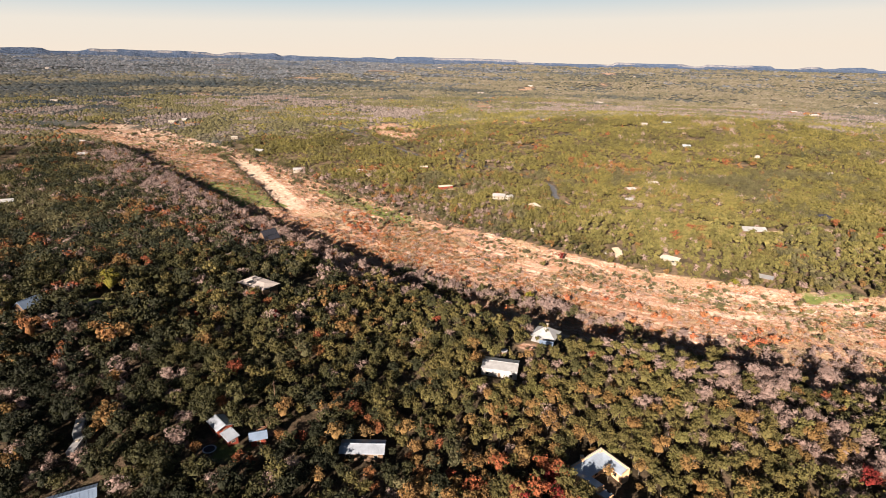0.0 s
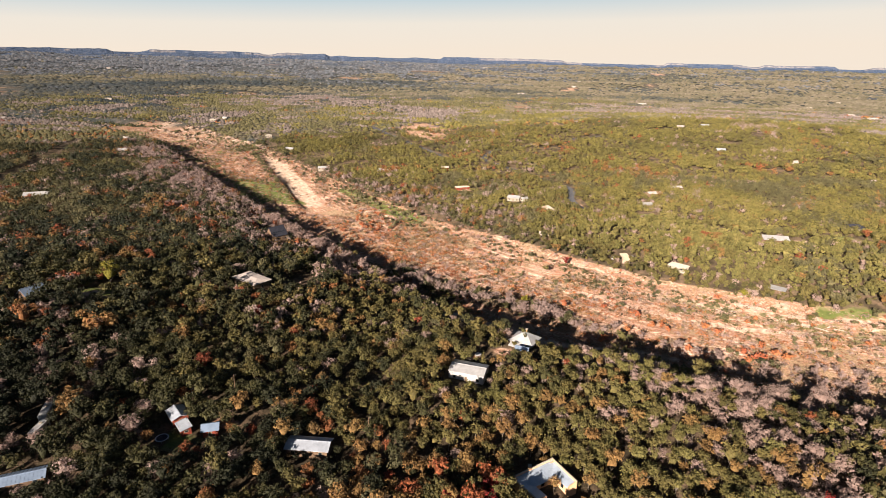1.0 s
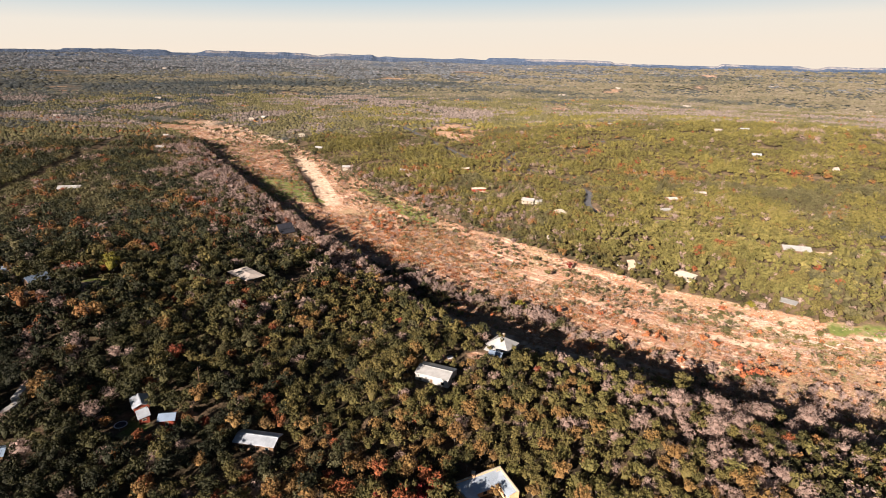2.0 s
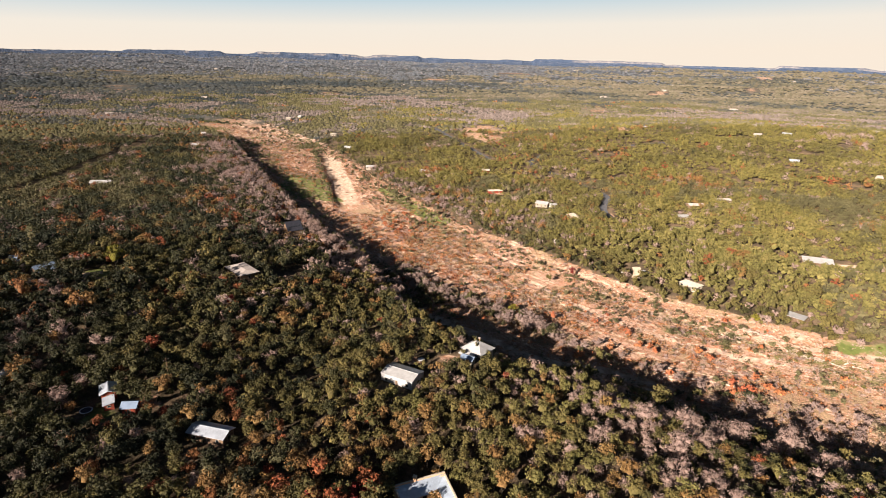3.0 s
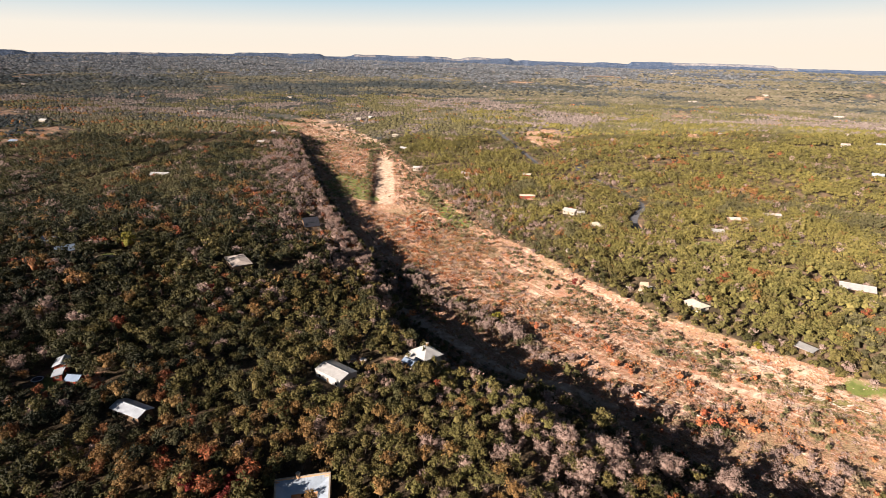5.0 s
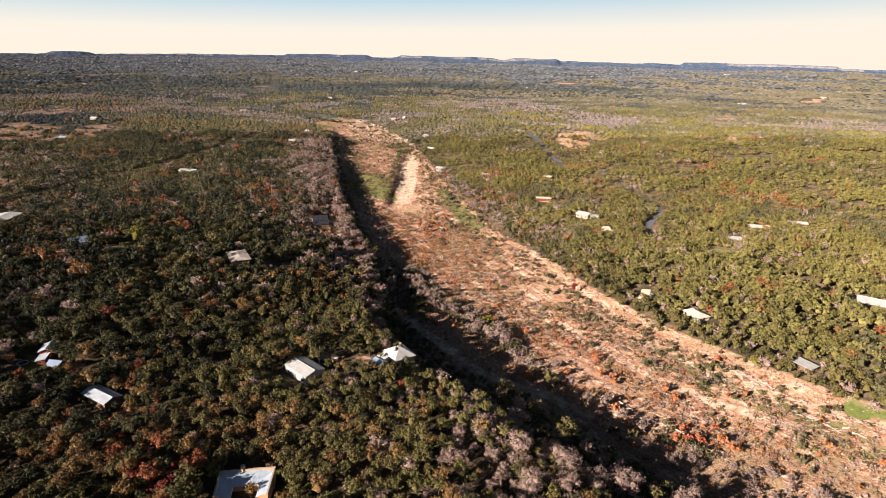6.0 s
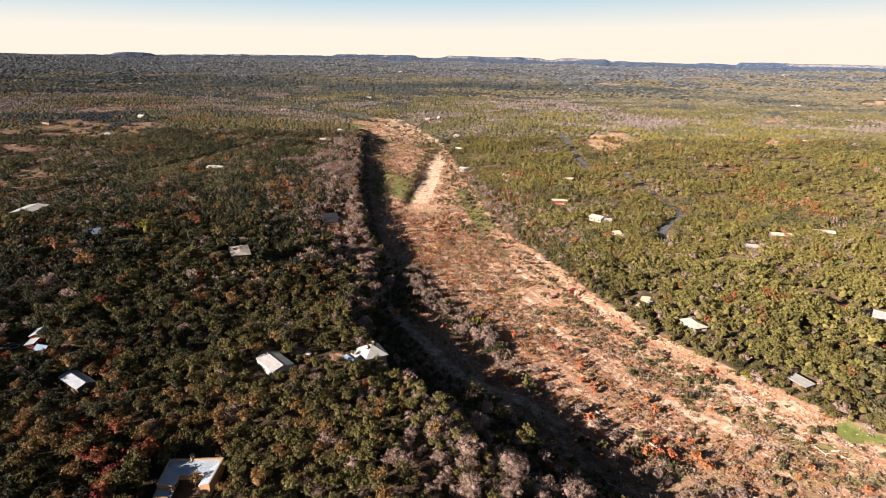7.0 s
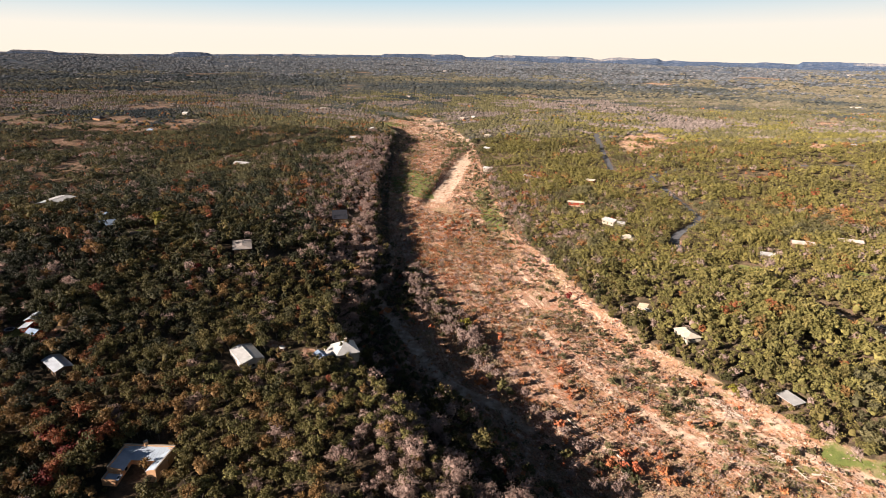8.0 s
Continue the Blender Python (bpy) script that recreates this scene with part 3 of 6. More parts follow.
def opening(house, name, x, y, z, w, h, along_x, stuff=None, out=1):
    """A window or door set in the wall, with a frame proud of it."""
    t = 0.06
    bm = bmesh.new()
    if along_x:
        box_mesh(bm, x - w / 2, x + w / 2, y - t, y + t, z, z + h)
    else:
        box_mesh(bm, x - t, x + t, y - w / 2, y + w / 2, z, z + h)
    frame_part = part(name, bm, PLASTER if stuff is None else stuff, house)
    bm = bmesh.new()
    i, t2 = 0.10, 0.075
    if along_x:
        box_mesh(bm, x - w / 2 + i, x + w / 2 - i, y - t2, y + t2, z + i, z + h - i)
    else:
        box_mesh(bm, x - t2, x + t2, y - w / 2 + i, y + w / 2 - i, z + i, z + h - i)
    part("pane" if name == "window" else "panel", bm, GLASS if name == "window" else BOARD, frame_part)


def walls(house, L, W, h, stuff, low=-1.5):
    """Four walls with thickness."""
    for x0, x1, y0, y1 in ((-L / 2, L / 2, -W / 2, -W / 2 + 0.25), (-L / 2, L / 2, W / 2 - 0.25, W / 2), (-L / 2, -L / 2 + 0.25, -W / 2 + 0.25, W / 2 - 0.25), (L / 2 - 0.25, L / 2, -W / 2 + 0.25, W / 2 - 0.25)):
        bm = bmesh.new()
        box_mesh(bm, x0, x1, y0, y1, low, h)
        part("wall", bm, stuff, house)


def windows(house, L, W, h, count=3):
    for side in (-1, 1):
        for k in range(count):
            x = -L / 2 + L * (k + 0.5) / count
            if side < 0 and k == count // 2:
                opening(house, "door", x, side * W / 2, 0.1, 1.0, 2.1, True)
            else:
                opening(house, "window", x, side * W / 2, 0.9, 1.2, min(1.2, h - 1.2), True)
        opening(house, "window", side * L / 2, 0, 0.9, 1.2, min(1.2, h - 1.2), False)


def place(name, x, y, angle, label, category="house", base=None, L=10, W=8, clear=1.0):
    house = new(name)
    clear = clear if y < 330 else 0.2 * clear
    house.matrix_world = pose(x, y, zed(x, y) if base is None else base, 0, 0, angle)
    FOOT.append((x, y, L / 2 + 0.6 * clear, W / 2 + 0.6 * clear, radians(angle)))
    return tagged(house, label, category)


def gable_house(name, x, y, angle, L, W, h, rise, roof, wall, label, category="house", base=None, seams=0, over=0.5, count=3, clear=1.0, roof_label=""):
    """A house with a ridge along its length."""
    house = place(name, x, y, angle, label, category, base, L, W, clear)
    walls(house, L, W, h, wall)
    for s in (-1, 1):                                   # gable ends
        bm = bmesh.new()
        ends = [(s * L / 2, -W / 2, h), (s * L / 2, W / 2, h), (s * L / 2, 0, h + rise)]
        back = [(c[0] - s * 0.25, c[1], c[2]) for c in ends]
        va, vb = [bm.verts.new(c) for c in ends], [bm.verts.new(c) for c in back]
        bm.faces.new(va if s > 0 else va[::-1])
        bm.faces.new(vb[::-1] if s > 0 else vb)
        for k in range(3):
            bm.faces.new((va[k], vb[k], vb[(k + 1) % 3], va[(k + 1) % 3]))
        part("gable", bm, wall, house)
    drop = rise * over / (W / 2)
    e, r, t = W / 2 + over, h + rise + 0.2, L / 2 + over
    for s in (-1, 1):
        slope(house, [(-s * t, -s * e, h - drop + 0.2), (s * t, -s * e, h - drop + 0.2), (s * t, 0, r), (-s * t, 0, r)], roof, seams, roof_label)
    bm = bmesh.new()
    box_mesh(bm, -t, t, -0.16, 0.16, r - 0.04, r + 0.06)
    part("ridge_cap", bm, roof, house)
    windows(house, L, W, h, count)
    return house


def hip_house(name, x, y, angle, L, W, h, rise, roof, wall, label, ridge=0.0, category="house", base=None, over=0.6, count=3, clear=1.0, seams=0, top=0.0):
    """A house with slopes on all four sides; ridge: the ridge's length; top: half width of a flat top."""
    house = place(name, x, y, angle, label, category, base, L, W, clear)
    walls(house, L, W, h, wall)
    a, b, z, r = L / 2 + over, W / 2 + over, h, h + rise
    k = ridge / 2 + top
    slope(house, [(-a, -b, z), (a, -b, z), (k, -top, r), (-k, -top, r)], roof, seams)
    slope(house, [(a, b, z), (-a, b, z), (-k, top, r), (k, top, r)], roof, seams)
    slope(house, [(a, -b, z), (a, b, z), (k, top, r), (k, -top, r)], roof, seams)
    slope(house, [(-a, b, z), (-a, -b, z), (-k, -top, r), (-k, top, r)], roof, seams)
    if top:
        bm = bmesh.new()
        box_mesh(bm, -k, k, -top, top, r - 0.15, r + 0.25)
        part("roof_cap", bm, roof, house)
    windows(house, L, W, h, count)
    return house


def mono_house(name, x, y, angle, L, W, low, high, roof, wall, label, category="shed", base=None, over=0.4, seams=0, count=2, clear=1.0):
    """A shed with one slope, falling towards -y."""
    house = place(name, x, y, angle, label, category, base, L, W, clear)
    walls(house, L, W, low, wall)
    bm = bmesh.new()
    box_mesh(bm, -L / 2, L / 2, W / 2 - 0.25, W / 2, low, high)
    part("upper_wall", bm, wall, house)
    slope(house, [(-L / 2 - over, -W / 2 - over, low + 0.2), (L / 2 + over, -W / 2 - over, low + 0.2), (L / 2 + over, W / 2 + over, high + 0.25), (-L / 2 - over, W / 2 + over, high + 0.25)], roof, seams)
    windows(house, L, W, low, count)
    return house


def chimney(house, x, y, z0, z1, w=0.7):
    bm = bmesh.new()
    box_mesh(bm, x - w / 2, x + w / 2, y - w / 2, y + w / 2, z0, z1)
    ob = part("chimney", bm, STUCCO, house)
    bm = bmesh.new()
    box_mesh(bm, x - w / 2 - 0.1, x + w / 2 + 0.1, y - w / 2 - 0.1, y + w / 2 + 0.1, z1, z1 + 0.15)
    part("cap", bm, PLASTER, ob)


# the courtyard house: three wings whose roofs fall inwards from stuccoed parapets
def courtyard_house():
    house = place("courtyard_house", 46, 131, 0, "ochre stucco courtyard house with a pale metal roof", "house", -2.6, 17, 19, 0.0)
    o = Vector((46, 131))
    corner = {k: Vector(v) - o for k, v in {"left": (36.3, 132.0), "apex": (48.7, 141.4), "right": (54.6, 132.4), "porch": (42.7, 124.2)}.items()}

    def wing(a, b, inward, depth, high, low, windows_in):
        d, n = (b - a).normalized(), Vector(inward).normalized()
        n = (n - d * n.dot(d)).normalized()

        def flat(p, q, z0, z1, thick, name, stuff):
            """A wall from p to q, its thickness going inwards."""
            bm = bmesh.new()
            pts = [p, q, q + n * thick, p + n * thick]
            lo, hi = [bm.verts.new((v.x, v.y, z0)) for v in pts], [bm.verts.new((v.x, v.y, z1)) for v in pts]
            bm.faces.new(lo[::-1]), bm.faces.new(hi)
            for k in range(4):
                bm.faces.new((lo[k], lo[(k + 1) % 4], hi[(k + 1) % 4], hi[k]))
            bmesh.ops.recalc_face_normals(bm, faces=bm.faces)
            return part(name, bm, stuff, house)

        flat(a, b, -2.0, high + 0.45, 0.35, "wall", STUCCO)
        flat(a - n * 0.04, b - n * 0.04, high + 0.45, high + 0.55, 0.43, "coping", PLASTER)
        flat(a + n * (depth - 0.3), b + n * (depth - 0.3), -2.0, low - 0.05, 0.3, "wall", STUCCO)
        for e, s in ((a, 1), (b, -1)):
            bm = bmesh.new()
            p, q, t = e + n * 0.35, e + n * depth, d * 0.3 * s
            zs = [(p, high + 0.35), (q, low + 0.30), (q + t, low + 0.30), (p + t, high + 0.35)]
            lo, hi = [bm.verts.new((v.x, v.y, -2.0)) for v, _ in zs], [bm.verts.new((v.x, v.y, z)) for v, z in zs]
            bm.faces.new(lo[::-1]), bm.faces.new(hi)
            for k in range(4):
                bm.faces.new((lo[k], lo[(k + 1) % 4], hi[(k + 1) % 4], hi[k]))
            bmesh.ops.recalc_face_normals(bm, faces=bm.faces)
            part("end_wall", bm, STUCCO, house)
        r0, r1 = n * 0.36, n * (depth + 0.5)
        i0, i1 = a + d * 0.31, b - d * 0.31
        lo = low - (high - low) * 0.5 / depth
        slope(house, [(*(i0 + r1), lo), (*(i1 + r1), lo), (*(i1 + r0), high), (*(i0 + r0), high)] if d.cross(n) < 0 else [(*(i1 + r1), lo), (*(i0 + r1), lo), (*(i0 + r0), high), (*(i1 + r0), high)], GREY_ROOF, int((b - a).length / 0.8), "pale standing-seam metal roof")
        for k in range(windows_in):
            at = a.lerp(b, (k + 0.6) / (windows_in + 0.2)) + n * depth
            bm = bmesh.new()
            p, q = at - d * 0.6, at + d * 0.6
            pts = [p - n * 0.05, q - n * 0.05, q + n * 0.05, p + n * 0.05]
            lo_v, hi_v = [bm.verts.new((v.x, v.y, 0.9)) for v in pts], [bm.verts.new((v.x, v.y, 2.1)) for v in pts]
            bm.faces.new(lo_v[::-1]), bm.faces.new(hi_v)
            for m in range(4):
                bm.faces.new((lo_v[m], lo_v[(m + 1) % 4], hi_v[(m + 1) % 4], hi_v[m]))
            bmesh.ops.recalc_face_normals(bm, faces=bm.faces)
            part("window", bm, GLASS, house)

    mid = Vector((0.6, 1.0))
    wing(corner["left"], corner["apex"], mid - corner["left"].lerp(corner["apex"], 0.5), 4.6, 3.7, 2.7, 3)
    wing(corner["apex"] + (corner["right"] - corner["apex"]).normalized() * 0.8, corner["right"], mid - corner["right"], 2.9, 3.6, 3.0, 2)
    wing(corner["left"] + (corner["porch"] - corner["left"]).normalized() * 0.8, corner["porch"], mid - corner["porch"], 3.9, 3.5, 2.7, 2)
    d = (corner["porch"] - corner["left"]).normalized()
    wing(corner["porch"] + d * 0.02, corner["porch"] + d * 3.2, mid - corner["porch"], 3.9, 2.1, 1.7, 1)
    c = corner["left"].lerp(corner["apex"], 0.42)
    chimney(house, c.x, c.y, 0.0, 5.2, 0.9)


courtyard_house()

# on the near upland
gable_house("barn", 22.2, 183.6, -13, 13.0, 8.4, 3.4, 1.1, WHITE_METAL, WHITE_METAL, "long white metal barn under a low gable roof", "barn", seams=18, over=0.2, base=1.6)
white_house = hip_house("house", 44.6, 213.6, -28, 9.5, 8.6, 3.0, 3.2, WHITE_METAL, PLASTER, "white house with a steep pyramid roof on the bluff", ridge=0.8, base=0.0)
hip_house("house", -89.3, 253.8, -32, 16.5, 9.0, 3.6, 1.0, PALE_SHINGLE, BOARD, "broad low house under a pale beige roof", ridge=9.0, over=0.9, base=3.4, clear=3.0)
bm = bmesh.new()
box_mesh(bm, -3.6, 2.2, -7.2, -4.31, -1.5, 2.1)
part("porch_wall", bm, PLASTER, white_house)
slope(white_house, [(-4.0, -7.7, 2.1), (2.6, -7.7, 2.1), (2.6, -4.9, 2.85), (-4.0, -4.9, 2.85)], WHITE_METAL)
chimney(white_house, 0.2, 0.4, 5.0, 7.2, 0.8)
gable_house("house", -22.5, 134.5, 0, 12.0, 5.4, 2.8, 0.9, GREY_METAL, BOARD, "long low house with a galvanised metal roof among oaks", seams=14)
gable_house("house", -65.6, 141.2, -45, 6.0, 4.4, 2.7, 0.8, GREY_METAL, RED_BOARD, "red wooden cabin with a galvanised metal roof", seams=7, count=2)
mono_house("porch", -61.3, 136.6, -45, 4.6, 2.8, 1.9, 2.4, GREY_METAL, RED_BOARD, "lower red lean-to with a galvanised roof beside a cabin", "porch", seams=6, count=1)
gable_house("shed", -53.2, 137.0, 20, 4.2, 3.6, 2.4, 0.9, BLUE_METAL, RED_BOARD, "small blue-roofed shed with red walls on a lawn", "shed", count=1)
gable_house("house", -171, 213, 70, 8.5, 5.5, 2.8, 2.2, BLUE_METAL, BOARD, "house with a steep blue-grey metal roof in shade")
gable_house("house", -331, 410, 25, 16.0, 8.0, 3.0, 1.6, WHITE_METAL, PLASTER, "white metal-roofed house far off in the woods")
gable_house("barn", -254, 213, 126, 22.0, 12.5, 4.2, 0.9, WHITE_METAL, BOARD, "open-sided barn with a long pale metal roof", "barn", seams=20)
lodge = gable_house("house", -113.5, 351.5, 52, 10.5, 9.0, 3.6, 5.2, SHINGLE, BOARD, "tall dark house with a steep dark roof and skylights", count=4, over=0.4)
for k in range(5):
    bm = bmesh.new()
    box_mesh(bm, -4.2 + 1.8 * k, -3.3 + 1.8 * k, -0.35, 0.35, 0.0, 0.14)
    bmesh.ops.transform(bm, matrix=Matrix.Translation((0, -2.9, 5.75)) @ Matrix.Rotation(math.atan2(5.2, 4.5), 4, "X"), verts=bm.verts)
    part("skylight", bm, GLASS, lodge)
# across the river
hip_house("house", 145, 333, -40, 10.0, 7.0, 2.4, 1.4, PLASTER, PLASTER, "low house with a cream hip roof at the wood's edge", ridge=4.0)
mono_house("cabin", 190.5, 305.0, -35, 7.8, 4.8, 2.2, 2.7, WHITE_METAL, BOARD, "cabin with a pale metal roof and dark brown walls", "cabin", seams=8)
gable_house("house", 70, 388, -10, 9.0, 6.5, 2.6, 1.3, PALE_SHINGLE, BOARD, "small house with a weathered grey roof in the woods")
gable_house("barn", 225, 386, -5, 16.0, 9.0, 3.6, 1.8, WHITE_METAL, BOARD, "long barn with a white metal roof and dark boarded wall", "barn", seams=16)

hip_house("house", 292, 412, -5, 13.0, 8.5, 2.8, 2.2, SHINGLE, PLASTER, "house with a dark shingle hip roof above a lawn", ridge=5.0)
gable_house("house", 50, 471, -15, 10.0, 6.5, 3.0, 1.2, WHITE_METAL, PLASTER, "white house with a pale metal roof in dense woods")
gable_house("shed", 58.5, 469, 30, 5.0, 4.0, 2.4, 0.9, WHITE_METAL, PLASTER, "small white outbuilding beside a house", "shed", count=1)
hip_house("house", 75.5, 440, 15, 8.0, 7.5, 2.8, 2.4, PLASTER, PLASTER, "small house under a pale pyramid roof", ridge=0.5)
gable_house("house", 170, 488, 20, 12.0, 7.0, 2.8, 1.0, PALE_SHINGLE, BOARD, "long low house with a weathered pale roof")
gable_house("house", 156, 454, 15, 7.5, 5.0, 2.6, 1.0, WHITE_METAL, PLASTER, "small white-roofed house among junipers")
gable_house("house", 193.5, 508, 18, 13.0, 6.0, 2.8, 1.0, PALE_SHINGLE, BOARD, "long pale-roofed house below red oaks")
gable_house("house", -83, 579, -10, 9.0, 6.5, 2.8, 2.4, WHITE_METAL, PLASTER, "white cottage with a steep pale roof")
mono_house("cabin", -18.5, 586, 0, 8.0, 6.0, 3.2, 3.8, PLASTER, RED_BOARD, "small flat-roofed cabin with red walls", "cabin")
mono_house("shed", 4, 509, 25, 13.0, 4.0, 2.2, 2.6, PLASTER, RED_BOARD, "low open shed on a pale gravel yard", "shed")
gable_house("house", -160, 621, 10, 10.0, 5.5, 2.6, 1.2, WHITE_METAL, PLASTER, "white-roofed house on the rim of the river")
gable_house("house", -238, 735, -20, 12.0, 6.0, 2.6, 1.2, WHITE_METAL, PLASTER, "long white-roofed house near the river rim")
hip_house("house", -306, 836, 20, 9.0, 7.0, 3.0, 1.4, PLASTER, PLASTER, "pale house above the bluff", ridge=2.0)
gable_house("house", -462, 978, 10, 9.0, 6.0, 3.0, 1.5, PLASTER, PLASTER, "pale house on top of the limestone bluff")
gable_house("house", -447, 996, -25, 10.0, 6.0, 3.0, 1.5, WHITE_METAL, PLASTER, "white-roofed house behind the limestone bluff")
gable_house("shed", 42.8, 202.8, -15, 4.6, 3.2, 2.2, 0.7, BLUE_METAL, PLASTER, "small shed with a blue-grey metal roof beside a white house", "shed", count=1, clear=0.4)
gable_house("house", -195, 220, 20, 7.0, 5.0, 2.8, 1.4, BLUE_METAL, PLASTER, "blue-roofed cottage under oak crowns", clear=0.5)
gable_house("house", -92.0, 111.0, 28, 12.0, 4.2, 2.4, 0.7, BLUE_METAL, BOARD, "long low building with a galvanised roof", seams=14, clear=0.4)
gable_house("house", -411, 643, 15, 9.0, 6.0, 2.6, 1.6, WHITE_METAL, PLASTER, "white-roofed house in far woods")
gable_house("house", -471, 742, -15, 9.0, 6.0, 2.6, 1.6, WHITE_METAL, PLASTER, "white house in far woods")
gable_house("house", -643, 400, 30, 12.0, 7.0, 2.8, 1.6, WHITE_METAL, PLASTER, "white-roofed house at a clearing far off")
gable_house("house", -651, 467, 0, 14.0, 8.0, 3.0, 2.0, BLUE_METAL, PLASTER, "blue-roofed house at a clearing far off")
gable_house("house", -823, 612, 10, 12.0, 8.0, 3.0, 2.0, WHITE_METAL, PLASTER, "white farmhouse far off")
hip_house("house", -840, 470, 10, 22.0, 12.0, 3.2, 3.5, SHINGLE, STUCCO, "large dark-roofed house on a far lawn", ridge=9.0)
spots = np.random.default_rng(41)


def far_home(x, y, size, angle):
    """A tiny house far away: walls and two slopes."""
    house = place("house", x, y, angle, "far small pale-roofed house among woods", "house", None, size, size * 0.6, 4.0)
    W, h, rise = size * 0.6, 3.2, 1.6
    walls(house, size, W, h, PLASTER)
    for s in (-1, 1):
        slope(house, [(-s * size / 2, -s * (W / 2 + 0.4), h), (s * size / 2, -s * (W / 2 + 0.4), h), (s * size / 2, 0, h + rise), (-s * size / 2, 0, h + rise)], PALE_SHINGLE)


for _ in range(34):
    a_, r_ = radians(spots.uniform(-40, 76)), spots.uniform(1150, 3600)
    far_home(60 - r_ * math.sin(a_), 30 + r_ * math.cos(a_), float(spots.uniform(9, 18) * (0.8 + r_ / 4000)), float(spots.uniform(-40, 40)))
FAR_HOMES = [(325, 937, 15), (346, 915, 11), (299, 838, 12), (338, 853, 14), (255, 791, 8), (467, 918, 10), (468, 743, 17), (298, 683, 12), (355, 627, 7), (452, 664, 8), (1116, 1532, 26),
             (1214, 1615, 26), (819, 1605, 18), (864, 1584, 18), (839, 1361, 18), (166, 937, 12), (394, 559, 7), (991, 1685, 16), (343, 447, 9)]
for k, (hx_, hy_, size_) in enumerate(FAR_HOMES):
    size_ *= 0.75
    gable_house("house", hx_, hy_, (37 * k) % 50 - 25, size_, size_ * 0.55, 3.0, 1.4 + (k % 3) * 0.4, (PALE_SHINGLE, PLASTER, PALE_SHINGLE, GREY_METAL)[k % 4], PLASTER, "far pale-roofed house among green woods", base=zed(hx_, hy_) - 1.3, clear=1.0)


def caravan(x, y, angle, L, W, h, label):
    """A long travel trailer with rounded ends, a window row and wheels."""
    body_root = place("caravan", x, y, angle, label, "caravan", None, L, W, 0.5)
    bm = bmesh.new()
    box_mesh(bm, -L / 2, L / 2, -W / 2, W / 2, 0.55, h)
    bmesh.ops.bevel(bm, geom=bm.edges[:], offset=0.22, segments=3, affect="EDGES")
    part("body", bm, WHITE_METAL, body_root)
    for s in (-1, 1):
        for k in range(3):
            bm = bmesh.new()
            u = -L * 0.32 + k * L * 0.3
            box_mesh(bm, u - 0.45, u + 0.45, s * W / 2 - 0.02, s * W / 2 + 0.02, 1.4, 2.0)
            part("window", bm, GLASS, body_root)
        bm = bmesh.new()
        bmesh.ops.create_cone(bm, cap_ends=True, segments=14, radius1=0.36, radius2=0.36, depth=0.24, matrix=pose(0.3, s * (W / 2 - 0.2), 0.36, 90, 0, 0))
        part("wheel", bm, SHINGLE, body_root)
    bm = bmesh.new()
    box_mesh(bm, L * 0.1, L * 0.1 + 0.8, -0.4, 0.4, h, h + 0.22)
    part("roof_vent", bm, PLASTER, body_root)


caravan(-104.6, 137.0, 114, 7.5, 2.5, 3.0, "white travel trailer parked among trees")
caravan(-101.0, 129.6, 98, 6.8, 2.4, 2.9, "white travel trailer beside another one")


def tank(x, y, angle):
    root = place("propane_tank", x, y, angle, "white domed propane tank in a stony yard", "tank", None, 2.6, 1.2, 0.5)
    bm = bmesh.new()
    bmesh.ops.create_uvsphere(bm, u_segments=16, v_segments=10, radius=0.75, matrix=Matrix.Translation((0, 0, 1.1)) @ Matrix.Diagonal((1.9, 1, 1, 1)))
    part("shell", bm, WHITE_METAL, root)
    for s in (-1, 1):
        bm = bmesh.new()
        box_mesh(bm, s * 0.8 - 0.12, s * 0.8 + 0.12, -0.5, 0.5, -0.3, 0.6)
        part("saddle", bm, LIMESTONE, root)


tank(25.3, 197.5, 20)


def trampoline(x, y):
    root = place("trampoline", x, y, 0, "round trampoline with a dark mat on grass", "trampoline", None, 4, 4, 0.2)
    bm = bmesh.new()
    bmesh.ops.create_cone(bm, cap_ends=True, segments=28, radius1=1.55, radius2=1.55, depth=0.03, matrix=Matrix.Translation((0, 0, 0.85)))
    part("mat", bm, SHINGLE, root)
    bm = bmesh.new()
    ring = [[bm.verts.new((math.cos(6.2832 * k / 28) * r, math.sin(6.2832 * k / 28) * r, z)) for k in range(28)] for r, z in ((1.55, 0.84), (1.55, 0.90), (1.9, 0.90), (1.9, 0.84))]
    for m in range(4):
        for k in range(28):
            bm.faces.new((ring[m][k], ring[m][(k + 1) % 28], ring[(m + 1) % 4][(k + 1) % 28], ring[(m + 1) % 4][k]))
    part("pad", bm, GREY_METAL, root)
    for k in range(4):
        bm = bmesh.new()
        bmesh.ops.create_cone(bm, cap_ends=True, segments=6, radius1=0.04, radius2=0.04, depth=1.3, matrix=Matrix.Translation((1.6 * math.cos(k * 1.57 + 0.4), 1.6 * math.sin(k * 1.57 + 0.4), 0.2)))
        part("leg", bm, GREY_METAL, root)


trampoline(-65.4, 131.8)


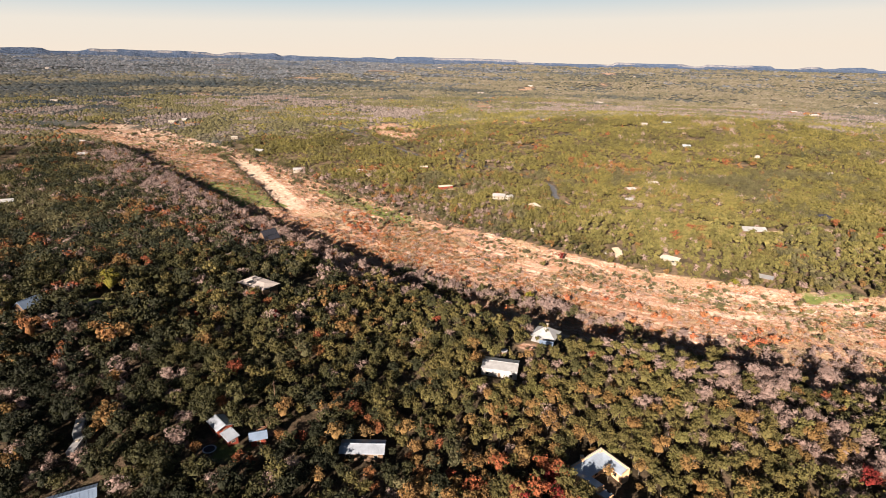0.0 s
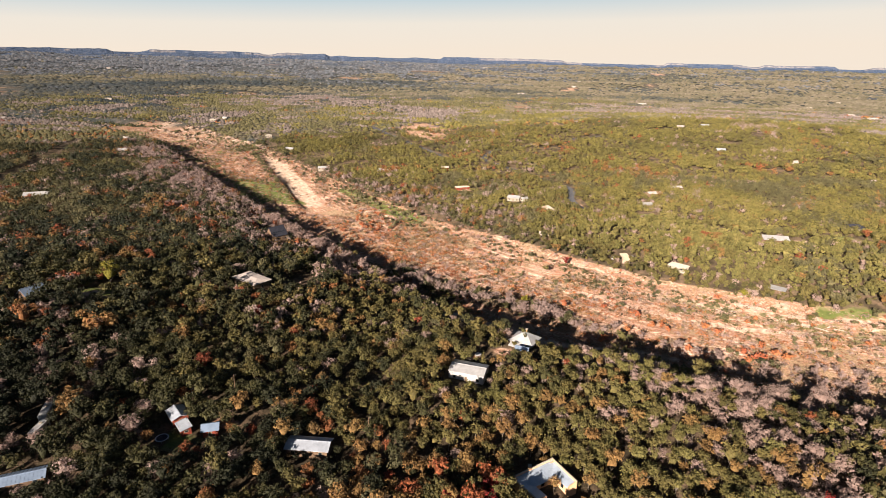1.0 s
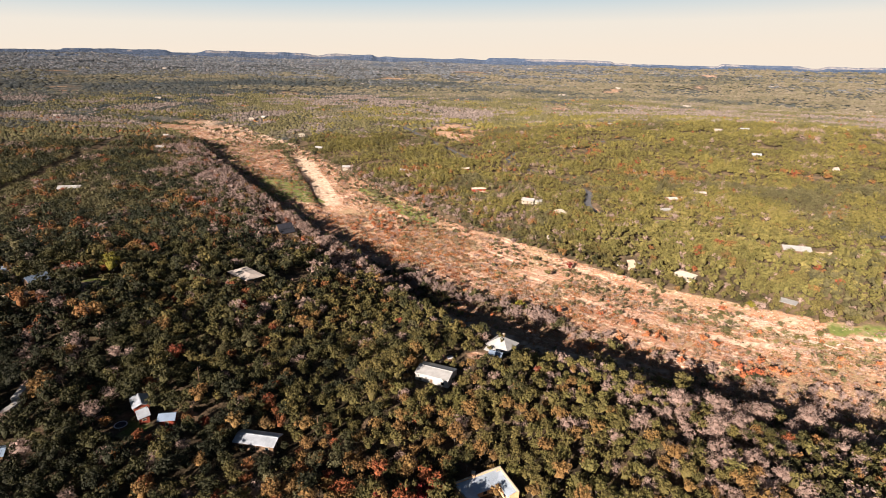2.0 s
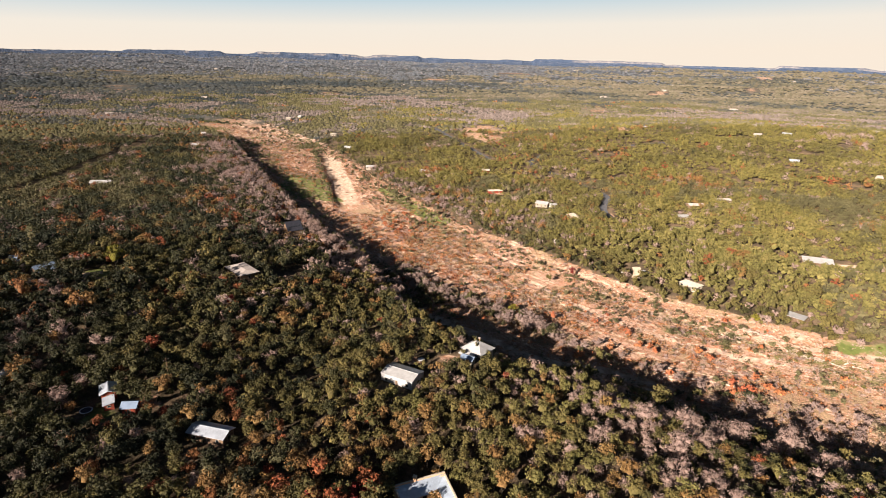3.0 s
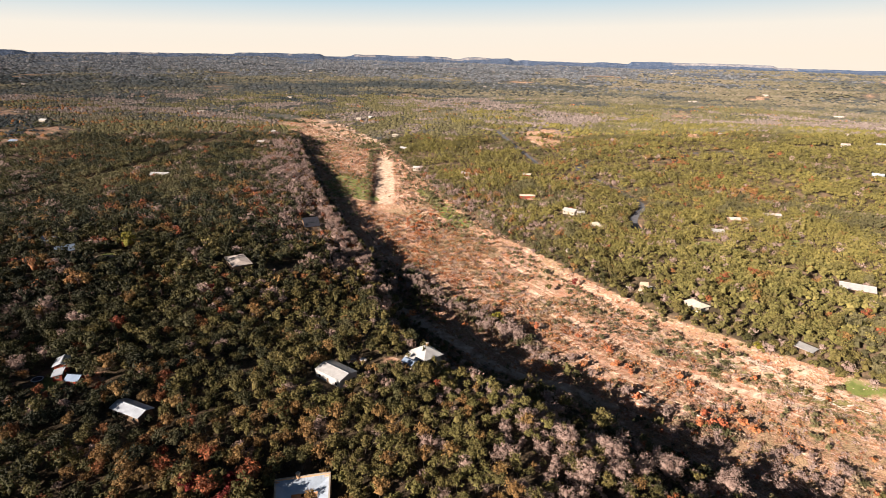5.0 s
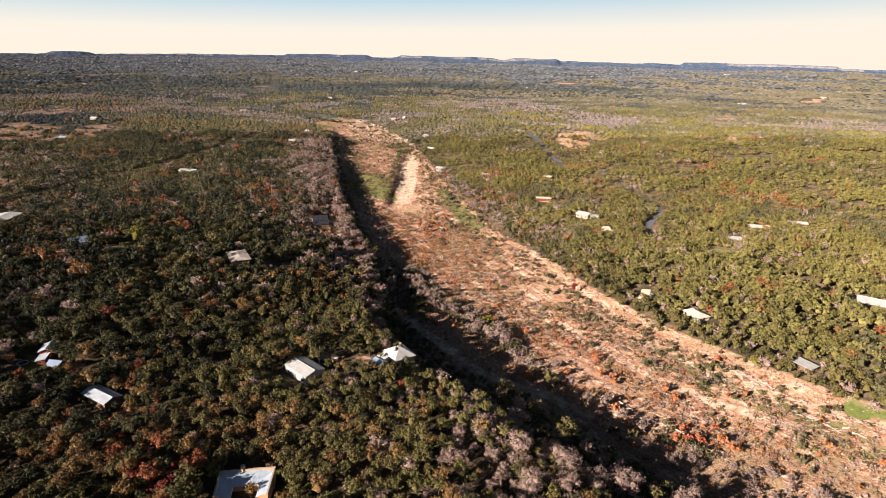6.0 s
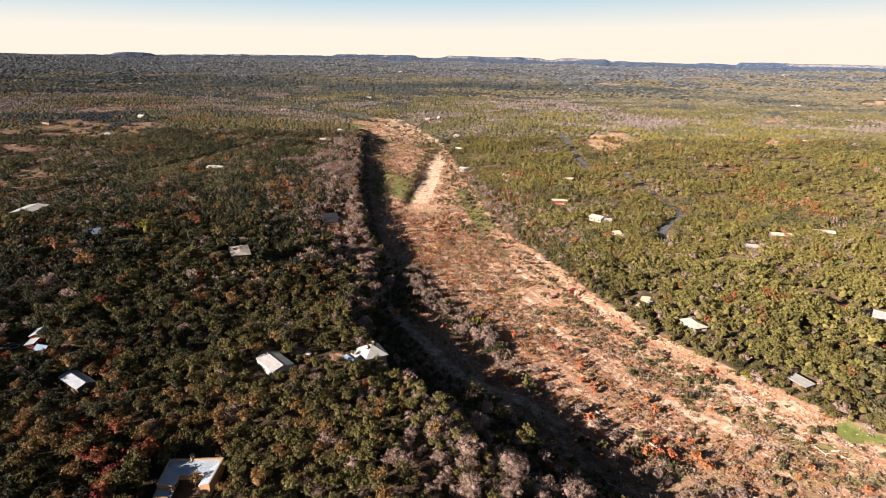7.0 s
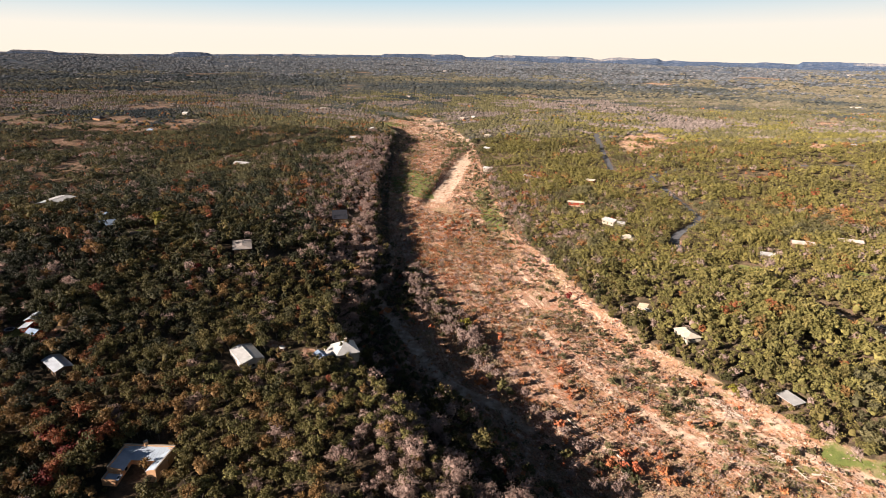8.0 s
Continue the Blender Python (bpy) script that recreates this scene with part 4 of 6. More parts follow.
def swimming_pool(x, y, angle):
    """A small sunken pool: paved rim round a sheet of water."""
    root = new("swimming_pool")
    root.matrix_world = pose(x, y, zed(x, y) + 0.1, 0, 0, angle)
    tagged(root, "small blue swimming pool with a pale paved rim", "pool")
    for name, x0, x1, y0, y1 in (("rim", -4.1, 4.1, -2.6, -2.1), ("rim", -4.1, 4.1, 2.1, 2.6), ("rim", -4.1, -3.6, -2.1, 2.1), ("rim", 3.6, 4.1, -2.1, 2.1)):
        bm = bmesh.new()
        box_mesh(bm, x0, x1, y0, y1, -0.6, 0.25)
        part(name, bm, GRAVEL, root)
    bm = bmesh.new()
    box_mesh(bm, -3.6, 3.6, -2.1, 2.1, -0.6, 0.12)
    part("water", bm, POOL_WATER, root, "clear blue pool water")


swimming_pool(203.5, 446.0, 15)


def parked_car(x, y, angle, stuff, label):
    """A parked car: body, glazed cabin and four wheels."""
    root = place("car", x, y, angle, label, "car", None, 4.6, 1.9, 0.0)
    bm = bmesh.new()
    box_mesh(bm, -2.25, 2.25, -0.9, 0.9, 0.35, 0.95)
    bmesh.ops.bevel(bm, geom=bm.edges[:], offset=0.14, segments=2, affect="EDGES")
    part("body", bm, stuff, root)
    bm = bmesh.new()
    box_mesh(bm, -1.3, 1.0, -0.78, 0.78, 0.9, 1.5)
    bmesh.ops.bevel(bm, geom=bm.edges[:], offset=0.2, segments=2, affect="EDGES")
    part("cabin", bm, GLASS, root, "dark glazed cabin")
    bm = bmesh.new()
    box_mesh(bm, -1.05, 0.75, -0.68, 0.68, 1.47, 1.54)
    part("roof", bm, stuff, root)
    for u in (-1.4, 1.4):
        for v in (-0.82, 0.82):
            bm = bmesh.new()
            bmesh.ops.create_cone(bm, cap_ends=True, segments=12, radius1=0.34, radius2=0.34, depth=0.22, matrix=pose(u, v, 0.34, 90, 0, 0))
            part("wheel", bm, SHINGLE, root)


parked_car(109.7, 349.0, 60, WHITE_METAL, "white car parked in a stony yard")
parked_car(121.3, 348.5, -20, WHITE_METAL, "white car beside a bare yard under trees")
parked_car(215.5, 394.5, 10, WHITE_METAL, "white car parked beside a long barn")


def utility_pole(x, y, angle):
    pole = place("utility_pole", x, y, angle, "dark brown wooden utility pole with one crossarm", "pole", None, 0.6, 0.6, 0.0)
    v, f = stick_mesh(0.15, 0.10, 10.0)
    part("post", mesh_of("post", v, f), BOARD, pole)
    bm = bmesh.new()
    box_mesh(bm, -1.1, 1.1, -0.06, 0.06, 9.2, 9.36)
    part("crossarm", bm, BOARD, pole)
    for u in (-0.95, 0.95):
        bm = bmesh.new()
        bmesh.ops.create_cone(bm, cap_ends=True, segments=8, radius1=0.06, radius2=0.04, depth=0.18, matrix=Matrix.Translation((u, 0, 9.45)))
        part("insulator", bm, WHITE_METAL, pole)


def stick_mesh(r0, r1, h, sides=8):
    ang = np.arange(sides) * 2 * math.pi / sides
    v = np.concatenate([np.stack([np.cos(ang) * r, np.sin(ang) * r, 0 * ang + z], 1) for r, z in ((r0, -1.0), (r1, h))])
    f = [(k, (k + 1) % sides, sides + (k + 1) % sides, sides + k) for k in range(sides)]
    return v, np.array(f)


for px_, py_ in ((-103.3, 170.6), (-53.0, 154.0), (-6.0, 140.0)):
    utility_pole(px_, py_, 75)


# ---------------------------------------------------------------- trees
rng = np.random.default_rng(7)
OCTA_V = np.array([(1, 0, 0), (0, 1, 0), (-1, 0, 0), (0, -1, 0), (0, 0, 1), (0, 0, -1)], float)
OCTA_F = np.array([(0, 1, 4), (1, 2, 4), (2, 3, 4), (3, 0, 4), (1, 0, 5), (2, 1, 5), (3, 2, 5), (0, 3, 5)])


def lumps(centres, sizes, jitter=0.42, flat=0.85):
    """Uneven eight-sided clumps."""
    verts, faces = [], []
    for c, s in zip(centres, sizes):
        turn = Euler((rng.uniform(0, 6), rng.uniform(0, 6), rng.uniform(0, 6))).to_matrix()
        v = (OCTA_V * rng.uniform(1 - jitter, 1 + jitter, (6, 1))) @ np.array(turn).T * s * np.array((1, 1, flat)) + c
        faces.append(OCTA_F + 6 * len(verts))
        verts.append(v)
    return np.concatenate(verts), np.concatenate(faces)


def sprays(points, normals, size):
    """Single leafy sprays: one small triangle each."""
    n = len(points)
    normals = normals + rng.normal(0, 0.45, (n, 3))
    normals /= np.linalg.norm(normals, axis=1)[:, None]
    a = np.cross(normals, rng.normal(0, 1, (n, 3)))
    a /= np.linalg.norm(a, axis=1)[:, None]
    b = np.cross(normals, a)
    s = size * rng.uniform(0.6, 1.4, (n, 1))
    v = np.stack([points - a * s * 0.6 - b * s * 0.4, points + a * s * 0.6 - b * s * 0.35, points + b * s * 0.75], 1).reshape(-1, 3)
    return v, np.arange(3 * n).reshape(-1, 3)


def weld(*pieces):
    verts, faces, n = [], [], 0
    for v, f in pieces:
        verts.append(v)
        faces.append(f + n)
        n += len(v)
    return np.concatenate(verts), np.concatenate(faces)


def crown(lobes, leaves, radius=2.7, height=5.4, low=1.2, leaf=0.62, puff=(0.30, 0.44)):
    """A crown of separate puffs with leafy sprays all over them, uneven in outline."""
    ang = np.arange(lobes) * 2.4 + rng.uniform(-0.6, 0.6, lobes)
    out = np.sqrt((np.arange(lobes) + rng.uniform(0.1, 0.9, lobes)) / lobes) * radius * rng.uniform(0.62, 0.84, lobes)
    up = low + (height - low) * (0.30 + 0.62 * np.sqrt(np.clip(1 - (out / radius) ** 2, 0.05, 1))) * rng.uniform(0.72, 1.05, lobes)
    centres = np.stack([np.cos(ang) * out, np.sin(ang) * out, up], 1)
    sizes = radius * rng.uniform(*puff, lobes)
    core = np.array([(0, 0, low + (height - low) * 0.45)])
    pieces = [lumps(centres[::2], sizes[::2] * 0.62) if leaves > 30 else lumps(centres, sizes), lumps(core, np.array([radius * 0.50]), 0.45, (height - low) / radius * 0.5)]
    if leaves:
        which = rng.integers(0, lobes, leaves)
        d = rng.normal(0, 1, (leaves, 3)) + (0, 0, 0.3)
        d /= np.linalg.norm(d, axis=1)[:, None]
        pts = centres[which] + d * (sizes[which] * rng.uniform(0.62, 1.22, leaves))[:, None] * (1, 1, 0.9)
        pieces.append(sprays(pts, d, leaf))
    return weld(*pieces)


def stick(a, b, ra, rb, sides=4):
    """A tapered limb from a to b."""
    a, b = np.array(a, float), np.array(b, float)
    d = (b - a) / np.linalg.norm(b - a)
    u = np.cross(d, (0.31, 0.77, 0.55))
    u /= np.linalg.norm(u)
    w = np.cross(d, u)
    ang = np.arange(sides) * 2 * math.pi / sides
    ring = np.cos(ang)[:, None] * u + np.sin(ang)[:, None] * w
    v = np.concatenate([a + ring * ra, b + ring * rb])
    f = []
    for k in range(sides):
        q = (k + 1) % sides
        f += [(k, q, sides + q), (k, sides + q, sides + k)]
    return v, np.array(f)


def limbs(height, radius, count=5, thick=0.16):
    """A trunk, a little bent, with limbs into the crown."""
    knee = (rng.normal(0, 0.2), rng.normal(0, 0.2), height * 0.38)
    pieces = [stick((0, 0, -0.5), knee, thick, thick * 0.75, 5)]
    for k in range(count):
        a = 6.283 * (k + rng.uniform(0, 0.7)) / count
        r = radius * rng.uniform(0.4, 0.75)
        pieces.append(stick(knee, (r * math.cos(a), r * math.sin(a), height * rng.uniform(0.62, 0.88)), thick * 0.6, 0.03, 3))
    return weld(*pieces)


def twigs(count, radius=3.5, height=5.6, low=1.2, width=0.07, length=0.6, lobes=9):
    """A leafless crown: a short trunk and spreading limbs that fork into boughs, with fine twigs in a rounded dome."""
    knee = np.array((rng.normal(0, 0.15), rng.normal(0, 0.15), low))
    spread_out = np.array((radius, radius, height - low)) * 0.86

    def fan(start, end, thin):
        side = np.cross(end - start, rng.normal(0, 1, start.shape))
        side /= np.linalg.norm(side, axis=1)[:, None]
        v = np.stack([start - side * thin, start + side * thin, end], 1).reshape(-1, 3)
        return v, np.arange(len(v)).reshape(-1, 3)

    def upper(n):
        d = rng.normal(0, 1, (n, 3))
        d[:, 2] = np.abs(d[:, 2]) * 0.9 + 0.02
        return d / np.linalg.norm(d, axis=1)[:, None]

    ways = upper(lobes)
    pieces = [stick((0, 0, -0.5), knee, 0.18, 0.13, 5)] + [stick(knee, knee + w * spread_out * 0.62, 0.07, 0.02, 3) for w in ways]
    n = max(9, count // 8)
    d = upper(n)
    tilt = 0.86 + 0.22 * np.sin(3.0 * np.arctan2(d[:, 1], d[:, 0]) + rng.uniform(0, 6))[:, None]
    nearest = ways[np.argmax(d @ ways.T, axis=1)]
    ends = knee + d * spread_out * rng.uniform(0.62, 0.92, (n, 1)) * tilt
    starts = knee + nearest * spread_out * rng.uniform(0.2, 0.6, (n, 1))
    pieces.append(fan(starts, ends, width * 0.8))
    pick = rng.integers(0, n, count)
    root = starts[pick] + (ends[pick] - starts[pick]) * rng.uniform(0.45, 1.0, (count, 1))
    way = 0.4 * d[pick] + rng.normal(0, 1.0, (count, 3))
    way /= np.linalg.norm(way, axis=1)[:, None]
    pieces.append(fan(root, root + way * length * rng.uniform(0.5, 1.3, (count, 1)), width))
    return weld(*pieces)


def nearness(x, y):
    return np.minimum(np.minimum(np.hypot(x - PATH_A[0], y - PATH_A[1]), np.hypot(x - PATH_B[0], y - PATH_B[1])), np.hypot(x - PATH_C[0], y - PATH_C[1]))


def in_reach(x, y, margin=0.0):
    """The stretch of land that the flight looks over, with some more at its edges."""
    east = np.degrees(np.arctan2(x + 2, y - 0.3 + 12))
    west = np.degrees(np.arctan2(-(x - 198), y - 80 + 14))
    near_left = np.hypot(x + 5, y - 100) < 95
    return (east < 42 + margin) & ((west < 80 + margin) | near_left)


def jittered(x0, x1, y0, y1, gap):
    xs, ys = np.arange(x0, x1, gap), np.arange(y0, y1, gap)
    X, Y = np.meshgrid(xs, ys)
    X = X + (np.arange(len(ys)) % 2)[:, None] * gap * 0.5
    n = X.size
    return X.ravel() + rng.uniform(-0.42, 0.42, n) * gap, Y.ravel() + rng.uniform(-0.42, 0.42, n) * gap


CLEARINGS = [(45, 206, 5, 3), (-93, 246, 10, 4.5), (-149, 232, 6, 6), (-149, 226, 6, 5), (21, 176.5, 8, 4), (-106, 344, 9, 8), (228, 378, 14, 8), (192, 396, 8, 9), (206, 389, 9, 9), (272, 388, 20, 15), (22, 196, 6, 3), (33, 203, 5, 3), (34, 196, 4, 3), (56, 124, 3, 3), (-43, 143, 3.5, 3), (-60, 131, 5, 4), (-12, 172, 9, 3), (-143, 216, 8, 5), (-100, 246, 9, 4), (-70, 270, 7, 16), (-128, 372, 12, 9),
             (232, 288, 11, 4), (195, 392, 7, 8), (6, 497, 8, 6), (103, 452, 5, 20), (152, 324, 3, 3), (117, 350, 4, 9), (150, 430, 10, 6), (12, 506, 12, 5), (52, 466, 16, 6), (-12, 580, 8, 6), (165, 470, 12, 5),
              (203, 449, 6, 6), (300, 640, 9, 9)]


def open_land(x, y):
    """True where trees may stand."""
    left, right, _ = rims(x, y)
    inside = np.minimum(left, right)
    keep = (inside < 1.2 + 5 * (fbm(x, y, 18, 2, 61) - 0.5)) | (x < -650 + 50 * (fbm(x, y, 18, 2, 63) - 0.5))
    for cx, cy, rx, ry, lie in FIELDS:
        keep &= field(x, y, cx, cy, rx, ry, lie) < 0.35 + 0.7 * (fbm(x, y, 16, 2, 73) > 0.60)
    for cx, cy, rx, ry in CLEARINGS:
        keep &= ((x - cx) / rx) ** 2 + ((y - cy) / ry) ** 2 > 1 + 0.5 * (fbm(x, y, 6, 2, 3) - 0.5)
    for fx, fy, a, b, turn in FOOT:
        c, s = math.cos(turn), math.sin(turn)
        u, v = (x - fx) * c + (y - fy) * s, -(x - fx) * s + (y - fy) * c
        keep &= (np.abs(u) > a + 0.3) | (np.abs(v) > b + 0.3)
    for line, half in ((ROAD, 3.2), (STREET, 4.5), (CUT, 7.5), *((d, 2.8) for d in DRIVES)):
        keep &= np.abs(to_line(x, y, line)[0]) > half
    return keep


def stature(x, y):
    """Trees stay lower on the sunny side of the houses."""
    f = np.ones(len(x))
    for fx, fy, a, b, turn in FOOT:
        ax, ay = x - fx - 0.33 * 5.0, y - fy + 0.94 * 5.0
        c, s = math.cos(turn), math.sin(turn)
        u, v = ax * c + ay * s, -ax * s + ay * c
        f = np.where((np.abs(u) < a + 2.2) & (np.abs(v) < b + 2.2), 0.55 if fy < 345 else 0.9, f)
    left = rims(x, y)[0]
    f = np.where((left > -18) & (left < 6) & (x < 30) & (y > 300), np.where(y > 430, 0.95, 0.78) * f, f)
    return np.where((left > np.where(x > 58, -28, -13)) & (left < 5) & (x > 35) & (x < 210), np.where(x > 96, 0.74, 0.82) * f, f)


def kinds(x, y):
    """0 evergreen, 1 autumn-coloured, 2 bare."""
    n = len(x)
    left, right, run = rims(x, y)
    patch, patch2 = fbm(x, y, 42, 3, 91), fbm(x, y, 55, 3, 131)
    small = step(fbm(x, y, 15, 2, 95), 0.60, 0.74)
    clump = step(fbm(x, y, 70, 2, 96), 0.58, 0.68)
    autumn = 0.004 + 0.060 * (left < 0) + 0.26 * small * (0.05 + 0.95 * (left < 0)) + 0.45 * step(patch, 0.62, 0.74) * np.where(left < 0, 0.75, clump) + 0.8 * bump(x, y, -60, 870, 70, 40) + 0.28 * bump(x, y, 28, 122, 40, 30)
    bare = 0.035 + 0.015 * (left < 0) + (0.26 - 0.16 * (left < 0)) * step(patch2, 0.60, 0.76) + 0.16 * step(np.hypot(x, y), 420, 700) * step(fbm(x, y, 120, 3, 133), 0.48, 0.62)
    bare = bare + (0.28 + 0.55 * step(fbm(x, y, 26, 2, 135), 0.42, 0.58)) * (left < 8) * step(left, -85, -15) * step(run, 2180, 2260) * (1 - step(run, 2760, 2830))
    bare = bare + 0.55 * bump(x, y, 140, 170, 48, 24) * step(left, -24, -6) * (left < 5) + 0.22 * bump(x, y, 150, 150, 48, 30) + 0.66 * (1 - step(np.abs(to_line(x, y, BARE_BELT)[0]), 8, 16)) * (x > 80) * (x < 215)
    bare = bare + 0.5 * (right < 8) * step(right, -18, -5) * step(y, 420, 470) * (1 - step(y, 560, 680))
    far = np.hypot(x, y)
    bare = bare + 0.50 * step(belts(x, y, 230, 301), 0.39, 0.57) * step(far, 1020, 1160) + 0.7 * bump(x, y, -760, 900, 260, 60)
    autumn = autumn * (1 - 0.75 * bump(x, y, -45, 112, 60, 36))
    autumn = autumn * (1 - 0.62 * step(np.hypot(x - 100, y - 40), 330, 560) * (1 - step(patch, 0.64, 0.70)))
    bare = bare + 0.55 * (left < 6) * step(left, -36, -12) * step(y, 262, 290) * (1 - step(y, 470, 560))
    autumn = autumn + 0.034 * (right < 0) * (1 - step(far, 420, 900))
    bare = bare + 0.030 * (right < 0) * (1 - step(far, 420, 700))
    autumn = autumn + 0.05 * (left < 4) * step(left, -50, -12) * step(y, 300, 360)
    autumn = autumn + 0.5 * bump(x, y, -620, 980, 60, 30) + 0.7 * bump(x, y, 165, 572, 28, 16) + 0.6 * bump(x, y, 200, 556, 18, 12) + 0.5 * bump(x, y, 110, 700, 14, 40) + 0.45 * bump(x, y, 130, 940, 60, 26)
    patchy = 0.72 * step(far, 420, 800)
    pick = (1 - patchy) * rng.uniform(0, 1, n) + patchy * np.clip((fbm(x, y, 38, 3, 311) - 0.28) / 0.44, 0, 1)
    turned = rng.uniform(0, 1, n) < np.clip(autumn, 0, 0.75)
    return np.where(turned, 1, np.where(pick < np.clip(bare, 0, 0.9), 2, 0))


def belts(x, y, size, seed):
    """Long belts of one kind of wood, lying across the view over the plain."""
    r, a = np.hypot(x - 100, y - 40), np.arctan2(x - 100, y - 40)
    return fbm(a * 1300, r * 2.4, size, 3, seed)


def scatter(x, y, size, seed):
    """A chance from 0 to 1 that comes in patches of that size, with ragged edges."""
    return 0.35 * rng.uniform(0, 1, len(x)) + 0.65 * np.clip((fbm(x, y, size, 3, seed) - 0.28) / 0.44, 0, 1)


def across(x, y):
    """1 on the river's far side, where stronger sunlight is tinted into the trees."""
    return step(-rims(x, y)[1], -8, 26)


def planted(name, templates, x, y, size, stuff, label, category="woods", z=None, spread_of_tint=0.56):
    """One joined mesh of many plants, of a few shapes, each turned and scaled."""
    which = rng.integers(0, len(templates), len(x))
    z = ground_z(x, y) if z is None else z
    V, F, T, n = [], [], [], 0
    for k, (tv, tf) in enumerate(templates):
        at = np.nonzero(which == k)[0]
        if not len(at):
            continue
        a = rng.uniform(0, 6.283, len(at))
        c, s = np.cos(a)[:, None], np.sin(a)[:, None]
        sx, sz = size[at][:, None] * rng.uniform(0.88, 1.14, (len(at), 1)), size[at][:, None] * rng.uniform(0.85, 1.18, (len(at), 1))
        vx = (tv[None, :, 0] * c - tv[None, :, 1] * s) * sx + x[at][:, None]
        vy = (tv[None, :, 0] * s + tv[None, :, 1] * c) * sx + y[at][:, None]
        vz = tv[None, :, 2] * sz + z[at][:, None]
        V.append(np.stack([vx, vy, vz], -1).reshape(-1, 3))
        F.append((tf[None] + (np.arange(len(at)) * len(tv))[:, None, None]).reshape(-1, 3) + n)
        # tint: patches of wood, plus local light, shade and far haze painted in
        wood_and_light = (0.14 * fbm(x[at], y[at], 200, 2, 203) + (0.35 - 0.10 * step(np.hypot(x[at], y[at]), 480, 700)) * across(x[at], y[at]) + (0.56 - spread_of_tint) * (1.5 * fbm(x[at], y[at], 90, 3, 205) - 0.25) - (0.085 + 0.085 * step(-x[at], 20, 220)) * (1 - across(x[at], y[at])) + 0.12 * bump(x[at], y[at], 85, 150, 95, 65) - 0.30 * bump(x[at], y[at], -105, 135, 105, 75) - 0.10 * bump(x[at], y[at], -220, 290, 90, 90)) if stuff in (GREEN, JUNIPER) else 1.9 * belts(x[at], y[at], 300, 207) - 0.72 + (0.50 * step(x[at] / np.maximum(y[at], 1.0), -0.7, 0.1)) * across(x[at], y[at])
        T.append(np.repeat(np.clip(rng.beta(2, 2, len(at)) * (spread_of_tint if stuff in (GREEN, JUNIPER, FARWOOD) else 1.0) + (wood_and_light if stuff in (GREEN, JUNIPER, FARWOOD) else 0.0), 0, 0.99), len(tv)))
        n += len(at) * len(tv)
    me = mesh_of(name, np.concatenate(V), np.concatenate(F), np.concatenate(T))
    return tagged(part(name, me, stuff), label, category, kind="stuff")


# shapes, from near to far
NEAR_GREEN = [crown(rng.integers(9, 13), 270, rng.uniform(2.6, 3.4), rng.uniform(6.2, 8.4), 0.9, 0.42, (0.26, 0.41)) for _ in range(12)]
HALF_GREEN = [crown(6, 92, rng.uniform(2.6, 3.3), rng.uniform(6.2, 8.2), 0.9, 0.62, (0.28, 0.44)) for _ in range(10)]
NEAR_BARE = [weld(twigs(420, width=0.055, length=0.55), crown(8, 260, rng.uniform(2.7, 3.1), 5.2, 1.5, 0.26, (0.24, 0.36))) for _ in range(6)]
HALF_BARE = [weld(twigs(90, width=0.10, length=0.75, lobes=6), crown(6, 80, rng.uniform(2.7, 3.2), 5.2, 1.5, 0.46, (0.26, 0.38))) for _ in range(6)]


def dome(sides=5, radius=3.1, height=5.0):
    """A low uneven crown seen from far away."""
    a = (np.arange(sides) + rng.uniform(-0.25, 0.25, sides)) * 6.2832 / sides
    low = np.stack([np.cos(a) * radius, np.sin(a) * radius, np.full(sides, 0.6)], 1) * rng.uniform(0.8, 1.2, (sides, 1))
    v = np.concatenate([low, [(rng.normal(0, 0.7), rng.normal(0, 0.7), height * rng.uniform(0.85, 1.1))]])
    return v, np.array([(k, (k + 1) % sides, sides) for k in range(sides)])


def leafy(count, radius=3.2, height=6.0, size=1.3):
    """A ragged crown of leafy sprays about a dark heart, for the middle distance."""
    d = rng.normal(0, 1, (count, 3))
    d[:, 2] = np.abs(d[:, 2]) - 0.35
    d /= np.linalg.norm(d, axis=1)[:, None]
    lobe = 1 + 0.22 * np.sin(3 * np.arctan2(d[:, 1], d[:, 0]) + rng.uniform(0, 6))
    points = d * (radius, radius, height * 0.5) * (lobe * rng.uniform(0.55, 1.08, count))[:, None] + (0, 0, height * 0.45)
    heart = lumps(np.array([(0, 0, height * 0.42)]), np.array([radius * 0.50]), 0.45, 0.9)
    return weld(heart, sprays(points, d + (0, 0, 0.15), size))


MID_GREEN = [leafy(42, rng.uniform(2.8, 3.5), rng.uniform(5.4, 7.2), 0.82) for _ in range(14)]
MID_BARE = [leafy(34, rng.uniform(2.5, 3.3), rng.uniform(4.6, 6.2), 0.72) for _ in range(10)]
LOW_GREEN = [leafy(25, rng.uniform(2.8, 3.5), rng.uniform(5.2, 7.0), 1.1) for _ in range(16)]
DENSE_BARE = [weld(twigs(1000, width=0.045, length=0.42, lobes=14), crown(13, 900, 3.1, 5.3, 1.4, 0.16, (0.22, 0.34))) for _ in range(4)]
FAR_CROWN = [dome(5, rng.uniform(3.4, 4.4), rng.uniform(3.2, 4.8)) for _ in range(16)]
PLAIN_CROWN = [dome(5, rng.uniform(4.2, 5.4), rng.uniform(2.6, 3.8)) for _ in range(16)]

